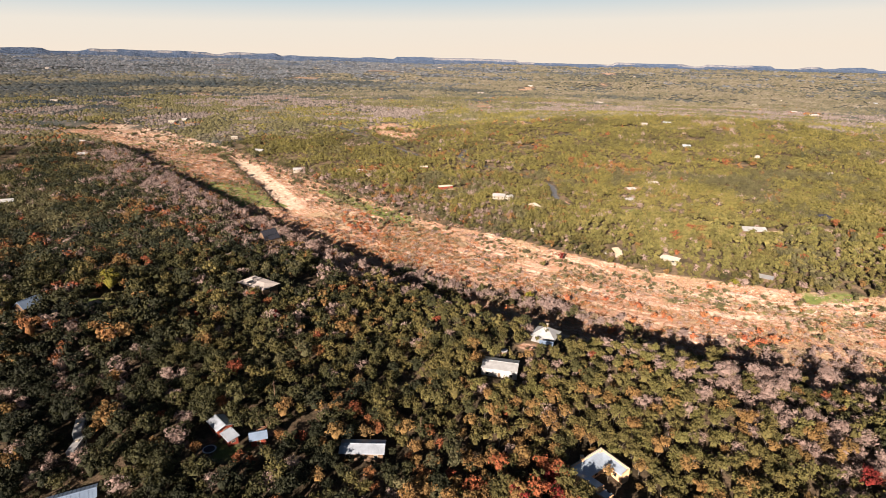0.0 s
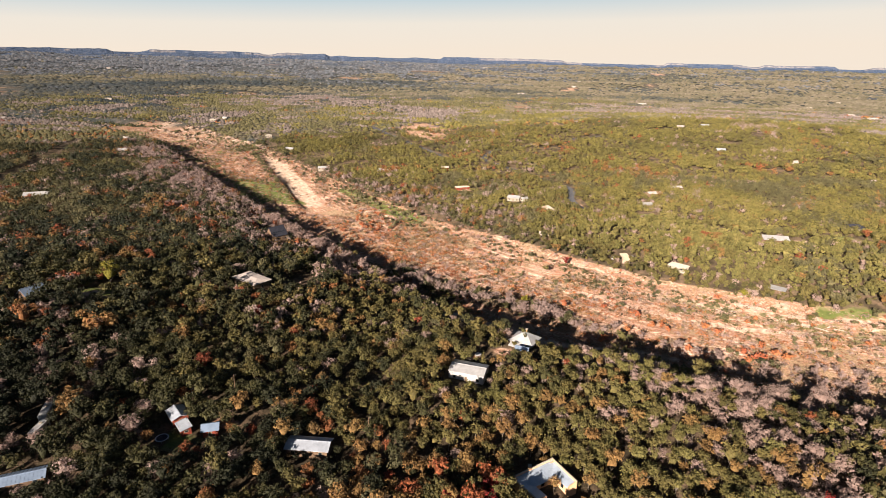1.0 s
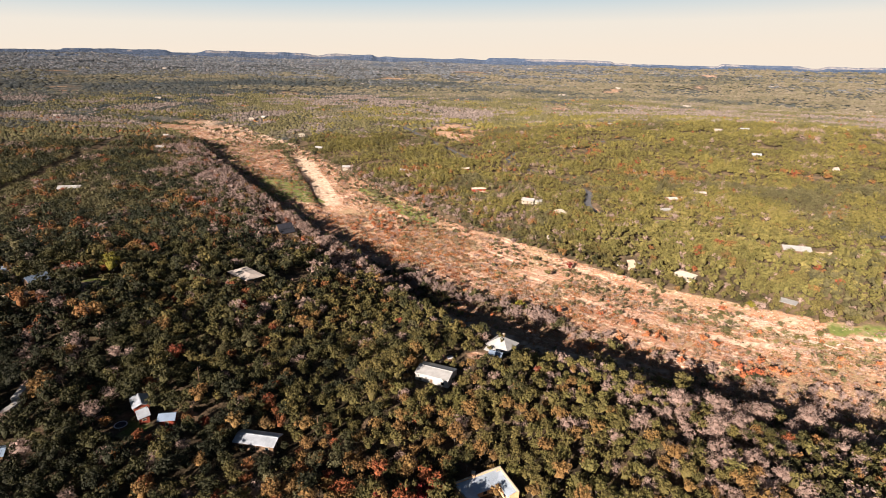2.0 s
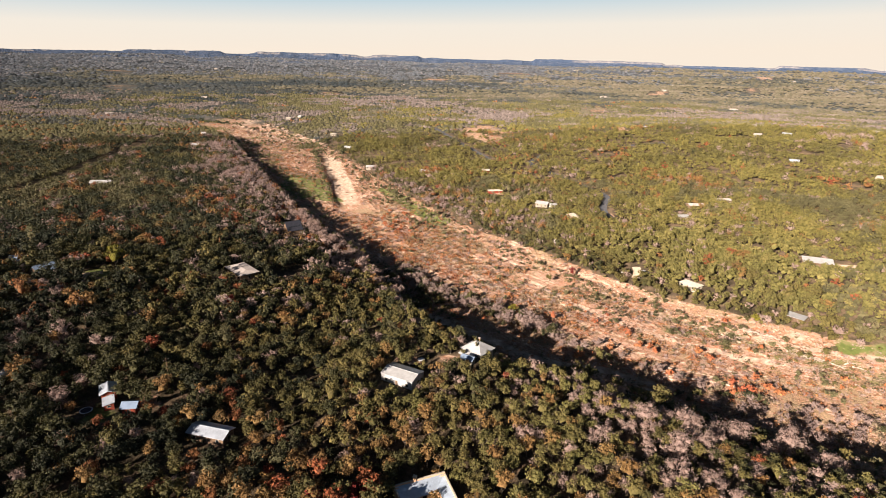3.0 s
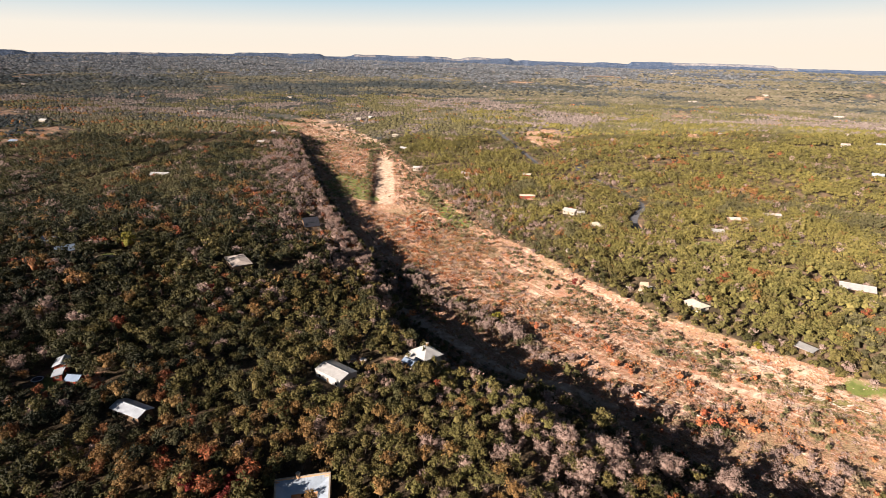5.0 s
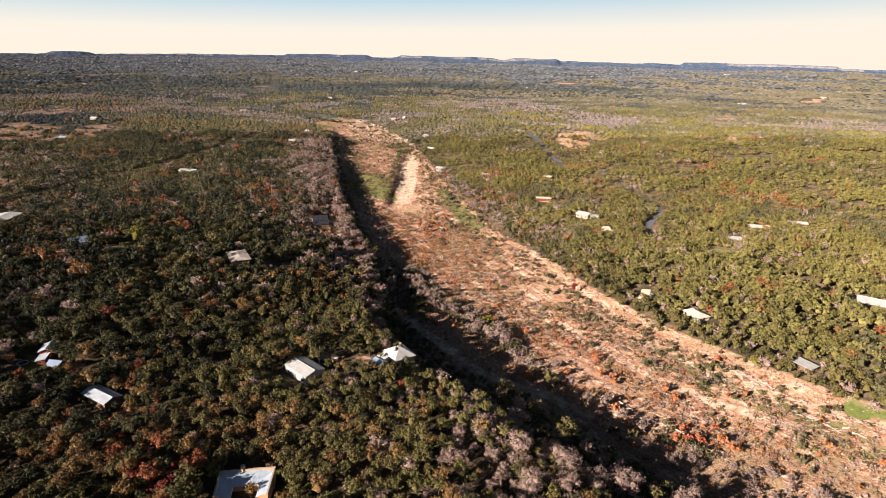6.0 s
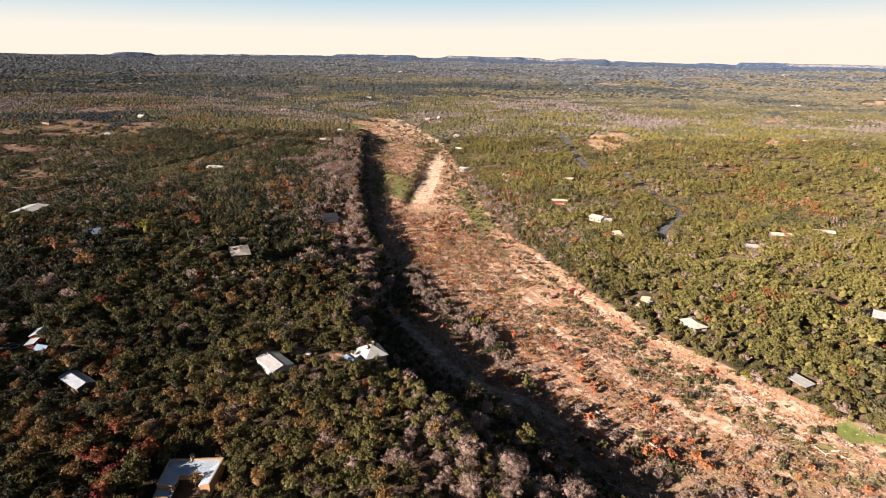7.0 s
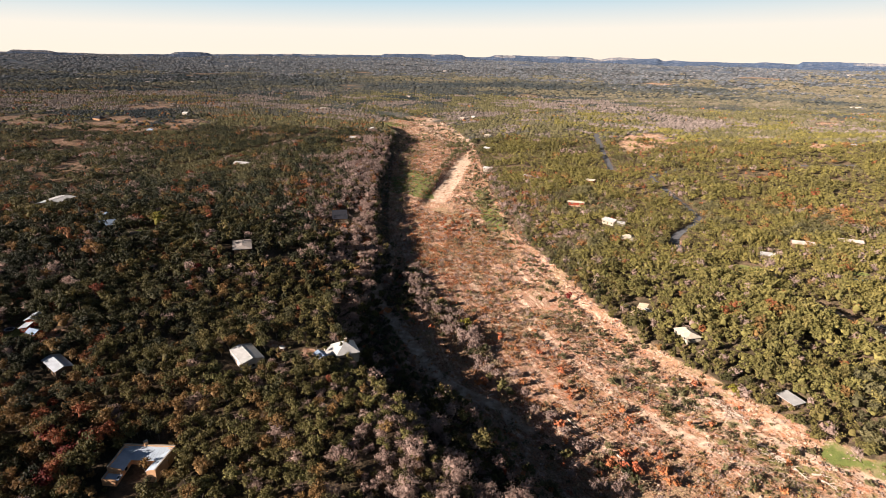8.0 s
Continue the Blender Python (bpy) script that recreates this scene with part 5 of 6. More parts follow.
# where they stand
tx, ty = jittered(-470, 420, 60, 560, 3.85)
keep = in_reach(tx, ty, 2) & open_land(tx, ty) & (rng.uniform(0, 1, len(tx)) < 0.60 + 0.8 * fbm(tx, ty, 26, 3, 17))
tx, ty = tx[keep], ty[keep]
tk, td = kinds(tx, ty), nearness(tx, ty)
ts = (0.46 + 0.22 * across(tx, ty) + (0.66 - 0.25 * across(tx, ty)) * rng.beta(1.8, 1.8, len(tx))) * np.where(tk == 2, 1.12, 1.0) * stature(tx, ty)
ts = ts * np.where((rng.uniform(0, 1, len(tx)) < 0.3) & (stature(tx, ty) > 0.99) & (tx < -60) & (across(tx, ty) < 0.5), 1.3, 1.0)
ts = ts * np.where(across(tx, ty) > 0.5, 0.74 + 0.55 * step(fbm(tx, ty, 20, 2, 143), 0.32, 0.66), 1.0)
HERO = (60.0, 165.0)
hero = np.hypot(tx - HERO[0], ty - HERO[1])
single = np.zeros(len(tx), bool)
for kind, most in ((0, 300), (1, 120), (2, 160)):
    at = np.nonzero(tk == kind)[0]
    single[at[np.argsort(hero[at])[:most]]] = True
TREE_TEXT = {0: ("evergreen_tree", "olive-green evergreen oak with a dense lumpy crown", GREEN),
             1: ("autumn_oak", "oak with a rusty red and brown autumn crown", RUST),
             2: ("bare_tree", "leafless grey tree with a haze of thin twigs", TWIG)}


def tree_shapes():
    made = {}
    for kind, shapes in ((0, NEAR_GREEN), (1, NEAR_GREEN), (2, NEAR_BARE)):
        made[kind] = []
        for v, f in shapes:
            me = mesh_of("crown", v, f, np.full(len(v), rng.beta(2, 2) * 0.46 + (0.20 if kind == 0 else 0.06)))
            me.materials.append(TREE_TEXT[kind][2])
            tv, tf = limbs(4.0, 1.6, 4)
            trunk = mesh_of("trunk", tv, tf)
            trunk.materials.append(BARK)
            made[kind].append((trunk, me))
    return made


SHAPES = tree_shapes()
tz = ground_z(tx, ty)
for k in np.nonzero(single)[0]:
    name, text, _ = TREE_TEXT[int(tk[k])]
    trunk, top = SHAPES[int(tk[k])][int(rng.integers(0, len(SHAPES[int(tk[k])])))]
    tree = new(name)
    s = float(ts[k])
    tree.matrix_world = pose(float(tx[k]), float(ty[k]), float(tz[k]), 0, 0, float(rng.uniform(0, 360))) @ Matrix.Diagonal((s, s, s * float(rng.uniform(0.9, 1.15)), 1))
    tagged(tree, text, "tree", group="trees on the near bluff")
    part("trunk", trunk, None, tree)
    part("crown", top, None, tree)


def special_tree(name, x, y, size, stuff, label, shapes=NEAR_GREEN):
    tree = new(name)
    tree.matrix_world = pose(x, y, zed(x, y), 0, 0, 70 * x) @ Matrix.Diagonal((size, size, size, 1))
    tagged(tree, label, "tree")
    v, f = limbs(4.0, 1.6, 4)
    part("trunk", mesh_of("trunk", v, f), BARK, tree)
    v, f = shapes[int(abs(x + y)) % len(shapes)]
    part("crown", mesh_of("crown", v, f, np.full(len(v), 0.35)), stuff, tree)


for x, y, size in ((28.1, 124.6, 1.15), (32.0, 125.0, 0.9), (37.6, 110.6, 1.1), (30.5, 118.0, 1.0), (29.0, 223.0, 0.95), (-71.0, 215.3, 0.95), (118.0, 125.0, 1.15), (79.2, 346.0, 0.8), (145.0, 343.0, 0.8), (20.0, 117.0, 1.05)):
    special_tree("red_oak", x, y, size, CRIMSON, "oak with a deep red autumn crown")
for x, y, size in ((34.0, 117.0, 1.1), (24.0, 112.0, 1.1), (26.0, 222.0, 0.8), (45.8, 114.0, 1.1)):
    special_tree("autumn_oak", x, y, size, RUST, "oak with a rusty orange-brown autumn crown")
for x, y, size in ((25.4, 118.8, 1.2), (31.5, 127.3, 1.2), (36.0, 112.4, 1.15), (9.0, 119.0, 1.1), (16.0, 128.5, 1.0), (21.0, 154.0, 0.9), (28.5, 131.0, 1.0)):
    special_tree("russet_oak", x, y, size, RUSSET, "oak with a russet-red autumn crown near a courtyard house")
special_tree("yellow_tree", -149.0, 234.0, 1.6, LIME, "broad tree with a bright yellow-green crown")
for x, y, size in ((33.5, 124.0, 1.25), (38.6, 121.5, 1.15), (36.0, 118.0, 1.2)):
    special_tree("evergreen_tree", x, y, size, GREEN, "dark green oak shading the courtyard house")
special_tree("courtyard_tree", 48.3, 132.0, 0.62, RUST, "small russet tree growing in a courtyard")
special_tree("evergreen_tree", 172.0, 302.5, 0.95, LIME, "bright green evergreen tree at the wood's edge")
for x, y, size in ((114.0, 195.0, 1.8), (121.5, 187.0, 1.9), (98.6, 206.0, 1.83), (94.0, 200.0, 1.6), (129.5, 188.5, 1.9), (138.0, 194.0, 2.0), (86.0, 207.0, 1.59), (147.0, 187.0, 1.5), (156.0, 196.0, 1.8), (124.0, 178.0, 1.5), (107.0, 184.0, 1.5), (116.0, 171.0, 1.5), (165.0, 186.0, 1.6)):
    special_tree("bare_tree", x, y, size, TWIG, "pale leafless tree with a rounded crown of fine twigs", DENSE_BARE)
for x, y, size in ((-131, 399, 1.35), (-118, 388, 1.2), (-108, 376, 1.4), (-97, 368, 1.25), (-84, 352, 1.4), (-73, 345, 1.2), (-60, 330, 1.35), (-48, 318, 1.2), (-38, 303, 1.35), (-27, 287, 1.25), (-14, 268, 1.2), (-2, 250, 1.3)):
    special_tree("bare_tree", x, y, size, TWIG, "grey leafless tree leaning out from the rim of the bank", NEAR_BARE)
rim_rng = np.random.default_rng(71)
for k in range(30):
    u = 9.0 * (k + rim_rng.uniform(0, 0.8))
    rx_, ry_ = -150 + 0.66 * u, 424 - 0.70 * u
    away = rim_rng.uniform(-3, 11)
    special_tree("bare_tree", rx_ - 0.73 * away, ry_ - 0.68 * away, rim_rng.uniform(1.15, 1.65), TWIG, "mauve-grey leafless tree with a rounded crown on the river's rim", NEAR_BARE)
special_tree("evergreen_tree", 115.5, 209.5, 1.4, GREEN, "olive-green tree standing alone in the shaded river bed")
for x, y, size in ((-78.0, 436.0, 0.75), (-73.0, 428.0, 0.7), (-70.0, 421.0, 0.8), (-66.0, 430.0, 0.6), (-62.0, 415.0, 0.65), (-80.0, 446.0, 0.6), (-58.0, 424.0, 0.5), (-52.0, 406.0, 0.5)):
    special_tree("orange_willow", x, y, size, FLAME, "small orange-leaved willow at the end of a gravel bar")
for x, y, size in ((184.0, 275.0, 0.6), (188.0, 275.5, 0.5), (196.0, 279.0, 0.7), (66.0, 338.0, 0.8), (150.0, 300.0, 0.5), (156.0, 297.0, 0.45)):
    special_tree("evergreen_shrub", x, y, size, GREEN, "rounded green shrub on the stony bank")


def fallen_log(x, y, angle, length, label):
    """A bleached trunk lying on the ground, with broken limbs."""
    root = new("fallen_log")
    root.matrix_world = pose(x, y, zed(x, y) + 0.25, 0, 3, angle)
    tagged(root, label, "log", group="driftwood")
    v, f = stick((-length / 2, 0, 0), (length / 2, 0.3, 0.15), 0.34, 0.12, 7)
    part("trunk", mesh_of("trunk", v, f), DEADWOOD, root)
    for k in range(4):
        u = length * (-0.1 + 0.15 * k)
        v, f = stick((u, 0, 0), (u + 1.5, (-1) ** k * (1.4 + 0.2 * k), 0.7), 0.14, 0.04, 5)
        part("limb", mesh_of("limb", v, f), DEADWOOD, root)


for x, y, angle, length in ((191.6, 277.6, -35, 5), (196.0, 276.0, -20, 4), (199.6, 273.4, -40, 5), (207.5, 273.2, -15, 4.5), (186.0, 280.5, 20, 4), (128.0, 252.0, -30, 8), (136.0, 248.0, 10, 7), (150.0, 245.0, -25, 9), (205.0, 276.5, 35, 6), (160.0, 292.0, -30, 7)):
    fallen_log(x, y, angle, length, "bleached fallen trunk with broken limbs on gravel")

def driftwood(x0, y0, x1, y1, count, seed):
    """A tangle of bleached branches left by floods along a line."""
    own = np.random.default_rng(seed)
    pieces = []
    for _ in range(count):
        u = own.uniform(0, 1)
        x, y = x0 + (x1 - x0) * u + own.normal(0, 1.1), y0 + (y1 - y0) * u + own.normal(0, 1.1)
        a, long, z = math.atan2(y1 - y0, x1 - x0) + own.normal(0, 0.5), own.uniform(1.2, 4.5), zed(x, y)
        lift = own.uniform(-0.15, 0.9)
        pieces.append(stick((x, y, z + 0.15), (x + long * math.cos(a), y + long * math.sin(a), zed(x + long * math.cos(a), y + long * math.sin(a)) + 0.15 + lift), own.uniform(0.06, 0.16), 0.03, 4))
    v, f = weld(*pieces)
    tagged(part("driftwood", mesh_of("driftwood", v, f), DEADWOOD), "tangle of bleached driftwood branches on gravel", "driftwood", kind="stuff")


driftwood(164.6, 297.5, 178.0, 291.0, 70, 3)
driftwood(180.0, 282.5, 194.0, 276.0, 60, 4)
driftwood(119.0, 250.5, 131.0, 249.5, 40, 5)

LODS = (((td < 210) & (td > 105), NEAR_GREEN, NEAR_BARE), (((td >= 210) | (td <= 105)) & (td < 330), HALF_GREEN, HALF_BARE), (td >= 330, MID_GREEN, MID_BARE))
tk = np.where((tk == 0) & ~single & (scatter(tx, ty, 30, 331) < (0.12 + 0.40 * step(fbm(tx, ty, 70, 3, 98), 0.46, 0.62)) * (0.45 + 0.55 * step(td, 300, 480))), 3, tk)
for zone, leaved, leafless in LODS:
    for kind, name, shapes, stuff, label in ((0, "evergreen_woods", leaved, JUNIPER if leaved is MID_GREEN else GREEN, "dense olive-green evergreen oak and juniper woodland"),
                                             (1, "autumn_woods", leaved, RUST, "rust, red and brown autumn oaks scattered in the woods"),
                                             (3, "oak_woods", leaved, GREYOAK, "grey-green live oaks among the darker evergreens"),
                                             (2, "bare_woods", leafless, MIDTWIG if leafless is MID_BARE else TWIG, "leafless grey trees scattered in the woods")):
        at = zone & (tk == kind) & ~single
        if at.any():
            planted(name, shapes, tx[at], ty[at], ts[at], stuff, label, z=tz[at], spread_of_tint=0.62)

# undergrowth between the near trees
ux, uy = jittered(-200, 320, 70, 420, 6.2)
keep = in_reach(ux, uy, 2) & open_land(ux, uy) & (nearness(ux, uy) < 340)
ux, uy = ux[keep], uy[keep]
SHRUB = [leafy(16, rng.uniform(1.5, 2.1), rng.uniform(2.4, 3.4), 0.7) for _ in range(10)]
planted("undergrowth", SHRUB, ux, uy, rng.uniform(0.5, 0.95, len(ux)), GREEN, "low evergreen undergrowth between the trees", "shrubs", spread_of_tint=0.38)

# middle distance
mx, my = jittered(-1000, 760, 60, 1010, 4.7)
outside = (mx < -470) | (mx > 420) | (my > 560)
keep = outside & in_reach(mx, my, 2)
mx, my = mx[keep], my[keep]
md = nearness(mx, my)
keep = (md < 860) & open_land(mx, my) & (rng.uniform(0, 1, len(mx)) < 0.42 + 0.9 * step(fbm(mx, my, 46, 3, 18), 0.34, 0.54))
mx, my = mx[keep], my[keep]
mk = kinds(mx, my)
ms = (0.60 + 0.5 * rng.beta(1.6, 1.8, len(mx))) * (0.72 + 0.62 * step(fbm(mx, my, 24, 2, 139), 0.3, 0.7)) * stature(mx, my) * np.where(mk == 2, 1.15, 1.0)
mk = np.where((mk == 0) & (scatter(mx, my, 36, 333) < 0.14 + (0.36 - 0.05 * across(mx, my)) * step(fbm(mx, my, 110, 3, 97), 0.44, 0.62)), 3, mk)
for kind, name, shapes, stuff, label in ((0, "evergreen_woods", LOW_GREEN, JUNIPER, "evergreen woodland in the middle distance"),
                                         (3, "oak_woods", LOW_GREEN, GREYOAK, "grey-green live oak woodland in the middle distance"),
                                         (1, "autumn_woods", LOW_GREEN, RUST, "autumn-coloured oaks in the middle distance"),
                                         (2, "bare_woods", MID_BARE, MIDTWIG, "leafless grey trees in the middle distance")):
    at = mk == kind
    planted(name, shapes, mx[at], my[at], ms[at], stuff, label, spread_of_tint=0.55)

# the same woods below and behind the flight
wx, wy = jittered(-230, 420, -160, 190, 6.2)
keep = (~in_reach(wx, wy, 1) | (wy < 61)) & open_land(wx, wy) & (rng.uniform(0, 1, len(wx)) < 0.92)
wx, wy = wx[keep], wy[keep]
UNDER = [leafy(18, rng.uniform(2.8, 3.5), rng.uniform(5.2, 7.0), 1.5) for _ in range(8)]
planted("evergreen_woods", UNDER, wx, wy, rng.uniform(0.8, 1.25, len(wx)), JUNIPER, "evergreen woodland on the near upland")

# the wooded hollow beyond the last bend
ox, oy = jittered(-800, -600, 985, 1034, 5.2)
planted("evergreen_woods", FAR_CROWN, ox, oy, rng.uniform(0.7, 1.2, len(ox)), JUNIPER, "olive-green woods filling the hollow beyond the bend")

# far off: 860 to 1800 m, then clumps that grow with the distance
fx, fy = jittered(-1900, 1250, 60, 1850, 5.7)
keep = in_reach(fx, fy, 1)
fx, fy = fx[keep], fy[keep]
fd = nearness(fx, fy)
keep = (fd >= 860) & (fd < 1650) & open_land(fx, fy) & (rng.uniform(0, 1, len(fx)) < 0.55 + 1.0 * step(fbm(fx, fy, 75, 3, 19), 0.36, 0.52))
fx, fy = fx[keep], fy[keep]
fk, fs = kinds(fx, fy), 0.45 + 0.75 * rng.beta(1.2, 1.6, len(fx))
fk = np.where((fk == 0) & (scatter(fx, fy, 60, 335) < 0.20 + 0.5 * step(fbm(fx, fy, 150, 3, 99), 0.44, 0.60) + 0.10), 4, fk)
fk = np.where((fk == 0) & (scatter(fx, fy, 60, 337) < (1 - step(nearness(fx, fy), 860, 1700)) * (0.25 + 0.55 * step(fx / np.maximum(fy, 1.0), -0.7, -0.1))), 3, fk)
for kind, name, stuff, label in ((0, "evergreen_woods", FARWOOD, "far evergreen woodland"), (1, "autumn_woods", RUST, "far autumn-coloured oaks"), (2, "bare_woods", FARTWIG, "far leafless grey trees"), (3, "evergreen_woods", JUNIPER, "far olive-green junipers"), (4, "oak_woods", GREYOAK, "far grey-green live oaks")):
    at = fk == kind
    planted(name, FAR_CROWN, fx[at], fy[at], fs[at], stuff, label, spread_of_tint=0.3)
u = rng.uniform(0, 1, 74000)
r = 1600 * (4880 / 1600) ** u
a = np.radians(rng.uniform(-43, 80, len(u)))
hx, hy = 60 - np.sin(a) * r, 30 + np.cos(a) * r
gap = fbm(hx, hy, 260, 4, 23)
keep = (rng.uniform(0, 1, len(hx)) < 0.35 + 1.2 * step(gap, 0.30, 0.56)) & (np.hypot(hx - 60, hy - 30) < 4420)
for field_at in FIELDS:
    keep &= field(hx, hy, *field_at) < 0.35
hx, hy = hx[keep], hy[keep]
hr = np.hypot(hx - 60, hy - 30)
hs = (0.70 + hr / 2500.0) * rng.uniform(0.6, 1.2, len(hx)) * np.where(hr > 4200, 0.62, 1.1)
# the woods picked here take haze-blue leaves, more often with distance
hazed = scatter(hx, hy, 130, 341) < step(hr, 1600, 3300) * (1 - 0.75 * step((hx - 60) / np.maximum(hy - 30, 1.0), -0.25, 0.2))
for zone, stuff, label in ((~hazed, FARWOOD, "mixed evergreen and bare woods reaching towards the hills"), (hazed, HILLWOOD, "distant woods tinted blue-grey for haze towards the hills")):
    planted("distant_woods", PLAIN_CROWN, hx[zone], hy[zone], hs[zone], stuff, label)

# ---------------------------------------------------------------- scrub and stones of the river bed
BUSH = [crown(4, 34, 1.25, 1.9, 0.1, 0.5, (0.4, 0.6)) for _ in range(6)]
BRUSH = [sprays(rng.normal(0, 0.50, (10, 3)) * (1, 1, 0.22) + (0, 0, 0.20), rng.normal(0, 0.8, (10, 3)) + (-0.2, -0.5, 0.7), 0.42) for _ in range(8)]
bx, by = jittered(-640, 330, 130, 1010, 1.85)
left, right, run = rims(bx, by)
inside = np.minimum(left, right)
keep = (inside > -2) & in_reach(bx, by, 2)
bx, by, left, right, run = bx[keep], by[keep], left[keep], right[keep], run[keep]
bare_rock = np.maximum(1 - step(np.abs(to_line(bx, by, GRAVEL_BAR)[0]), 10, 16), 1 - step(np.abs(to_line(bx, by, CHANNEL)[0]), 1.5, 3.5))
thick = step(fbm(run / 3.0, right, 9, 3, 51), 0.42, 0.66)
far_off = nearness(bx, by)
isle = step(by, 450, 500) * step(left, 4, 12) * step(to_line(bx, by, GRAVEL_BAR)[0], 8, 16)
chance = (0.30 + 0.62 * thick) * (1 - bare_rock) * np.where(far_off > 420, 0.42, 1.0) + 0.10 * isle * (1 - bare_rock)
chance = chance * (1 - 0.85 * (1 - step(np.abs(to_line(bx, by, MEADOW)[0]), 6, 13)))
shore = bump(to_line(bx, by, GRAVEL_BAR)[0], 0, 17, 1, 4, 9) * step(by, 470, 510) * (1 - step(by, 740, 800))
chance = chance + 0.22 * shore
chance = chance * (1 - 0.75 * (1 - step(np.abs(to_line(bx, by, GRASS_STRIP)[0]), 4, 10)))
bank = step(left, 6, 14) * (1 - step(left, 26, 40))
chance = chance + 0.5 * bank * (1 - bare_rock) * (1 - 0.85 * step(by, 310, 370)) + 0.4 * step(right, 0, 3) * (1 - step(right, 12, 18))
pick = rng.uniform(0, 1, len(bx)) < chance
bx, by, left, right, run, bank, far_off, isle = bx[pick], by[pick], left[pick], right[pick], run[pick], bank[pick], far_off[pick], isle[pick]
shore = shore[pick]
tone = rng.uniform(0, 1, len(bx))
hot = step(fbm(bx, by, 34, 3, 57), 0.50, 0.66)
green_share = 0.005 + 0.012 * isle + 0.22 * shore + 0.34 * step(right, 6, 14) * (1 - step(right, 30, 44)) * step(fbm(bx, by, 17, 2, 59), 0.54, 0.64) + 0.22 * bank * (1 - 0.8 * step(by, 310, 370)) + 0.05 * step(fbm(bx, by, 26, 2, 58), 0.58, 0.72) + 0.10 * step(right, 3, 8) * (1 - step(right, 16, 24))
flame_share = 0.004 + 0.04 * hot * step(right, 22, 40) * (1 - 0.9 * step(by, 330, 400)) + 0.10 * bump(bx, by, -72, 425, 30, 42)
green_at = tone < green_share
flame_at = (tone >= green_share) & (tone < green_share + flame_share)
grey_at = (tone > 0.86)
dry_at = ~(green_at | flame_at | grey_at)
size = rng.uniform(0.5, 1.25, len(bx)) * np.where(far_off > 420, 1.4, 1.0)
FAR_BUSH = [crown(2, 5, 1.3, 2.1, 0.1, 0.7, (0.5, 0.65)) for _ in range(6)]
for zone, shapes in ((green_at & (far_off <= 360), BUSH), (green_at & (far_off > 360), FAR_BUSH)):
    planted("green_scrub", shapes, bx[zone], by[zone], size[zone] * 1.1, GREYOAK, "low grey-green shrubs on the river bed", "shrubs")
planted("dry_scrub", BRUSH, bx[dry_at], by[dry_at], size[dry_at] * 1.05, DRY, "dry tan and rusty brush on the river bed", "shrubs")
planted("grey_scrub", BRUSH, bx[grey_at], by[grey_at], size[grey_at] * 1.5, TWIG, "grey leafless brush on the river bed", "shrubs")
one = np.nonzero(flame_at)[0]
one = one[np.argsort(np.hypot(bx[one] - 150, by[one] - 260))]
planted("orange_scrub", BUSH, bx[one[90:]], by[one[90:]], size[one[90:]] * 0.9, FLAME, "orange autumn shrubs on the river bed", "shrubs")
FLAME_SHAPES = []
for v, f in BUSH:
    me = mesh_of("foliage", v, f, np.full(len(v), rng.uniform(0, 1)))
    me.materials.append(FLAME)
    sv, sf = limbs(1.3, 0.8, 4, 0.06)
    stem = mesh_of("stem", sv, sf)
    stem.materials.append(BARK)
    FLAME_SHAPES.append((stem, me))
for k in one[:90]:
    stem, leaves = FLAME_SHAPES[int(rng.integers(0, 6))]
    bush = new("orange_shrub")
    s = float(size[k])
    bush.matrix_world = pose(float(bx[k]), float(by[k]), zed(bx[k], by[k]), 0, 0, float(rng.uniform(0, 360))) @ Matrix.Diagonal((s, s, s * 1.1, 1))
    tagged(bush, "small orange-leaved cypress sapling on stony ground", "shrub", group="orange saplings")
    part("stem", stem, None, bush)
    part("foliage", leaves, None, bush)

# rusty, ochre and olive tussocks in drifts over the sunny bed
TUSSOCK = [sprays(rng.normal(0, 0.55, (26, 3)) * (1, 1, 0.45) + (0, 0, 0.42), rng.normal(0, 0.8, (26, 3)) + (-0.2, -0.5, 0.6), 0.36) for _ in range(8)]
RUSTY = foliage("rusty_brush", [(0.0, (0.30, 0.105, 0.050)), (0.4, (0.40, 0.160, 0.066)), (0.7, (0.36, 0.190, 0.085)), (1.0, (0.30, 0.215, 0.110))], 0.4, 0.2)
vx, vy = jittered(-420, 260, 180, 860, 2.1)
left, right, run = rims(vx, vy)
drift = fbm(run / 2.2, right, 11, 3, 351)
rusty_land = bump(vx, vy, -40, 385, 90, 75) + 0.7 * bump(vx, vy, 70, 300, 60, 40) + 0.35 * bump(vx, vy, 150, 255, 60, 30) + 0.5 * bump(vx, vy, -230, 640, 90, 150)
terrace_land = step(right, 4, 10) * (1 - step(right, 30, 44)) * step(vx, 20, 90)
open_bed = step(right, 5, 14) * step(left, 24, 34) * (1 - 0.9 * (1 - step(np.abs(to_line(vx, vy, GRAVEL_BAR)[0]), 8, 15)))
chance = open_bed * step(drift + 0.10 * np.clip(rusty_land, 0, 1), 0.34, 0.60) * (0.25 + 0.55 * np.clip(rusty_land, 0, 1) + 0.35 * terrace_land)
keep = (rng.uniform(0, 1, len(vx)) < chance) & in_reach(vx, vy, 1)
vx, vy, rusty_land, terrace_land = vx[keep], vy[keep], rusty_land[keep], terrace_land[keep]
vs = rng.uniform(0.55, 1.35, len(vx)) * (1 + 0.45 * np.clip(rusty_land, 0, 1))
hue = rng.uniform(0, 1, len(vx)) + 0.25 * (fbm(vx, vy, 14, 2, 353) - 0.5) - 0.30 * np.clip(rusty_land, 0, 1) + 0.22 * terrace_land
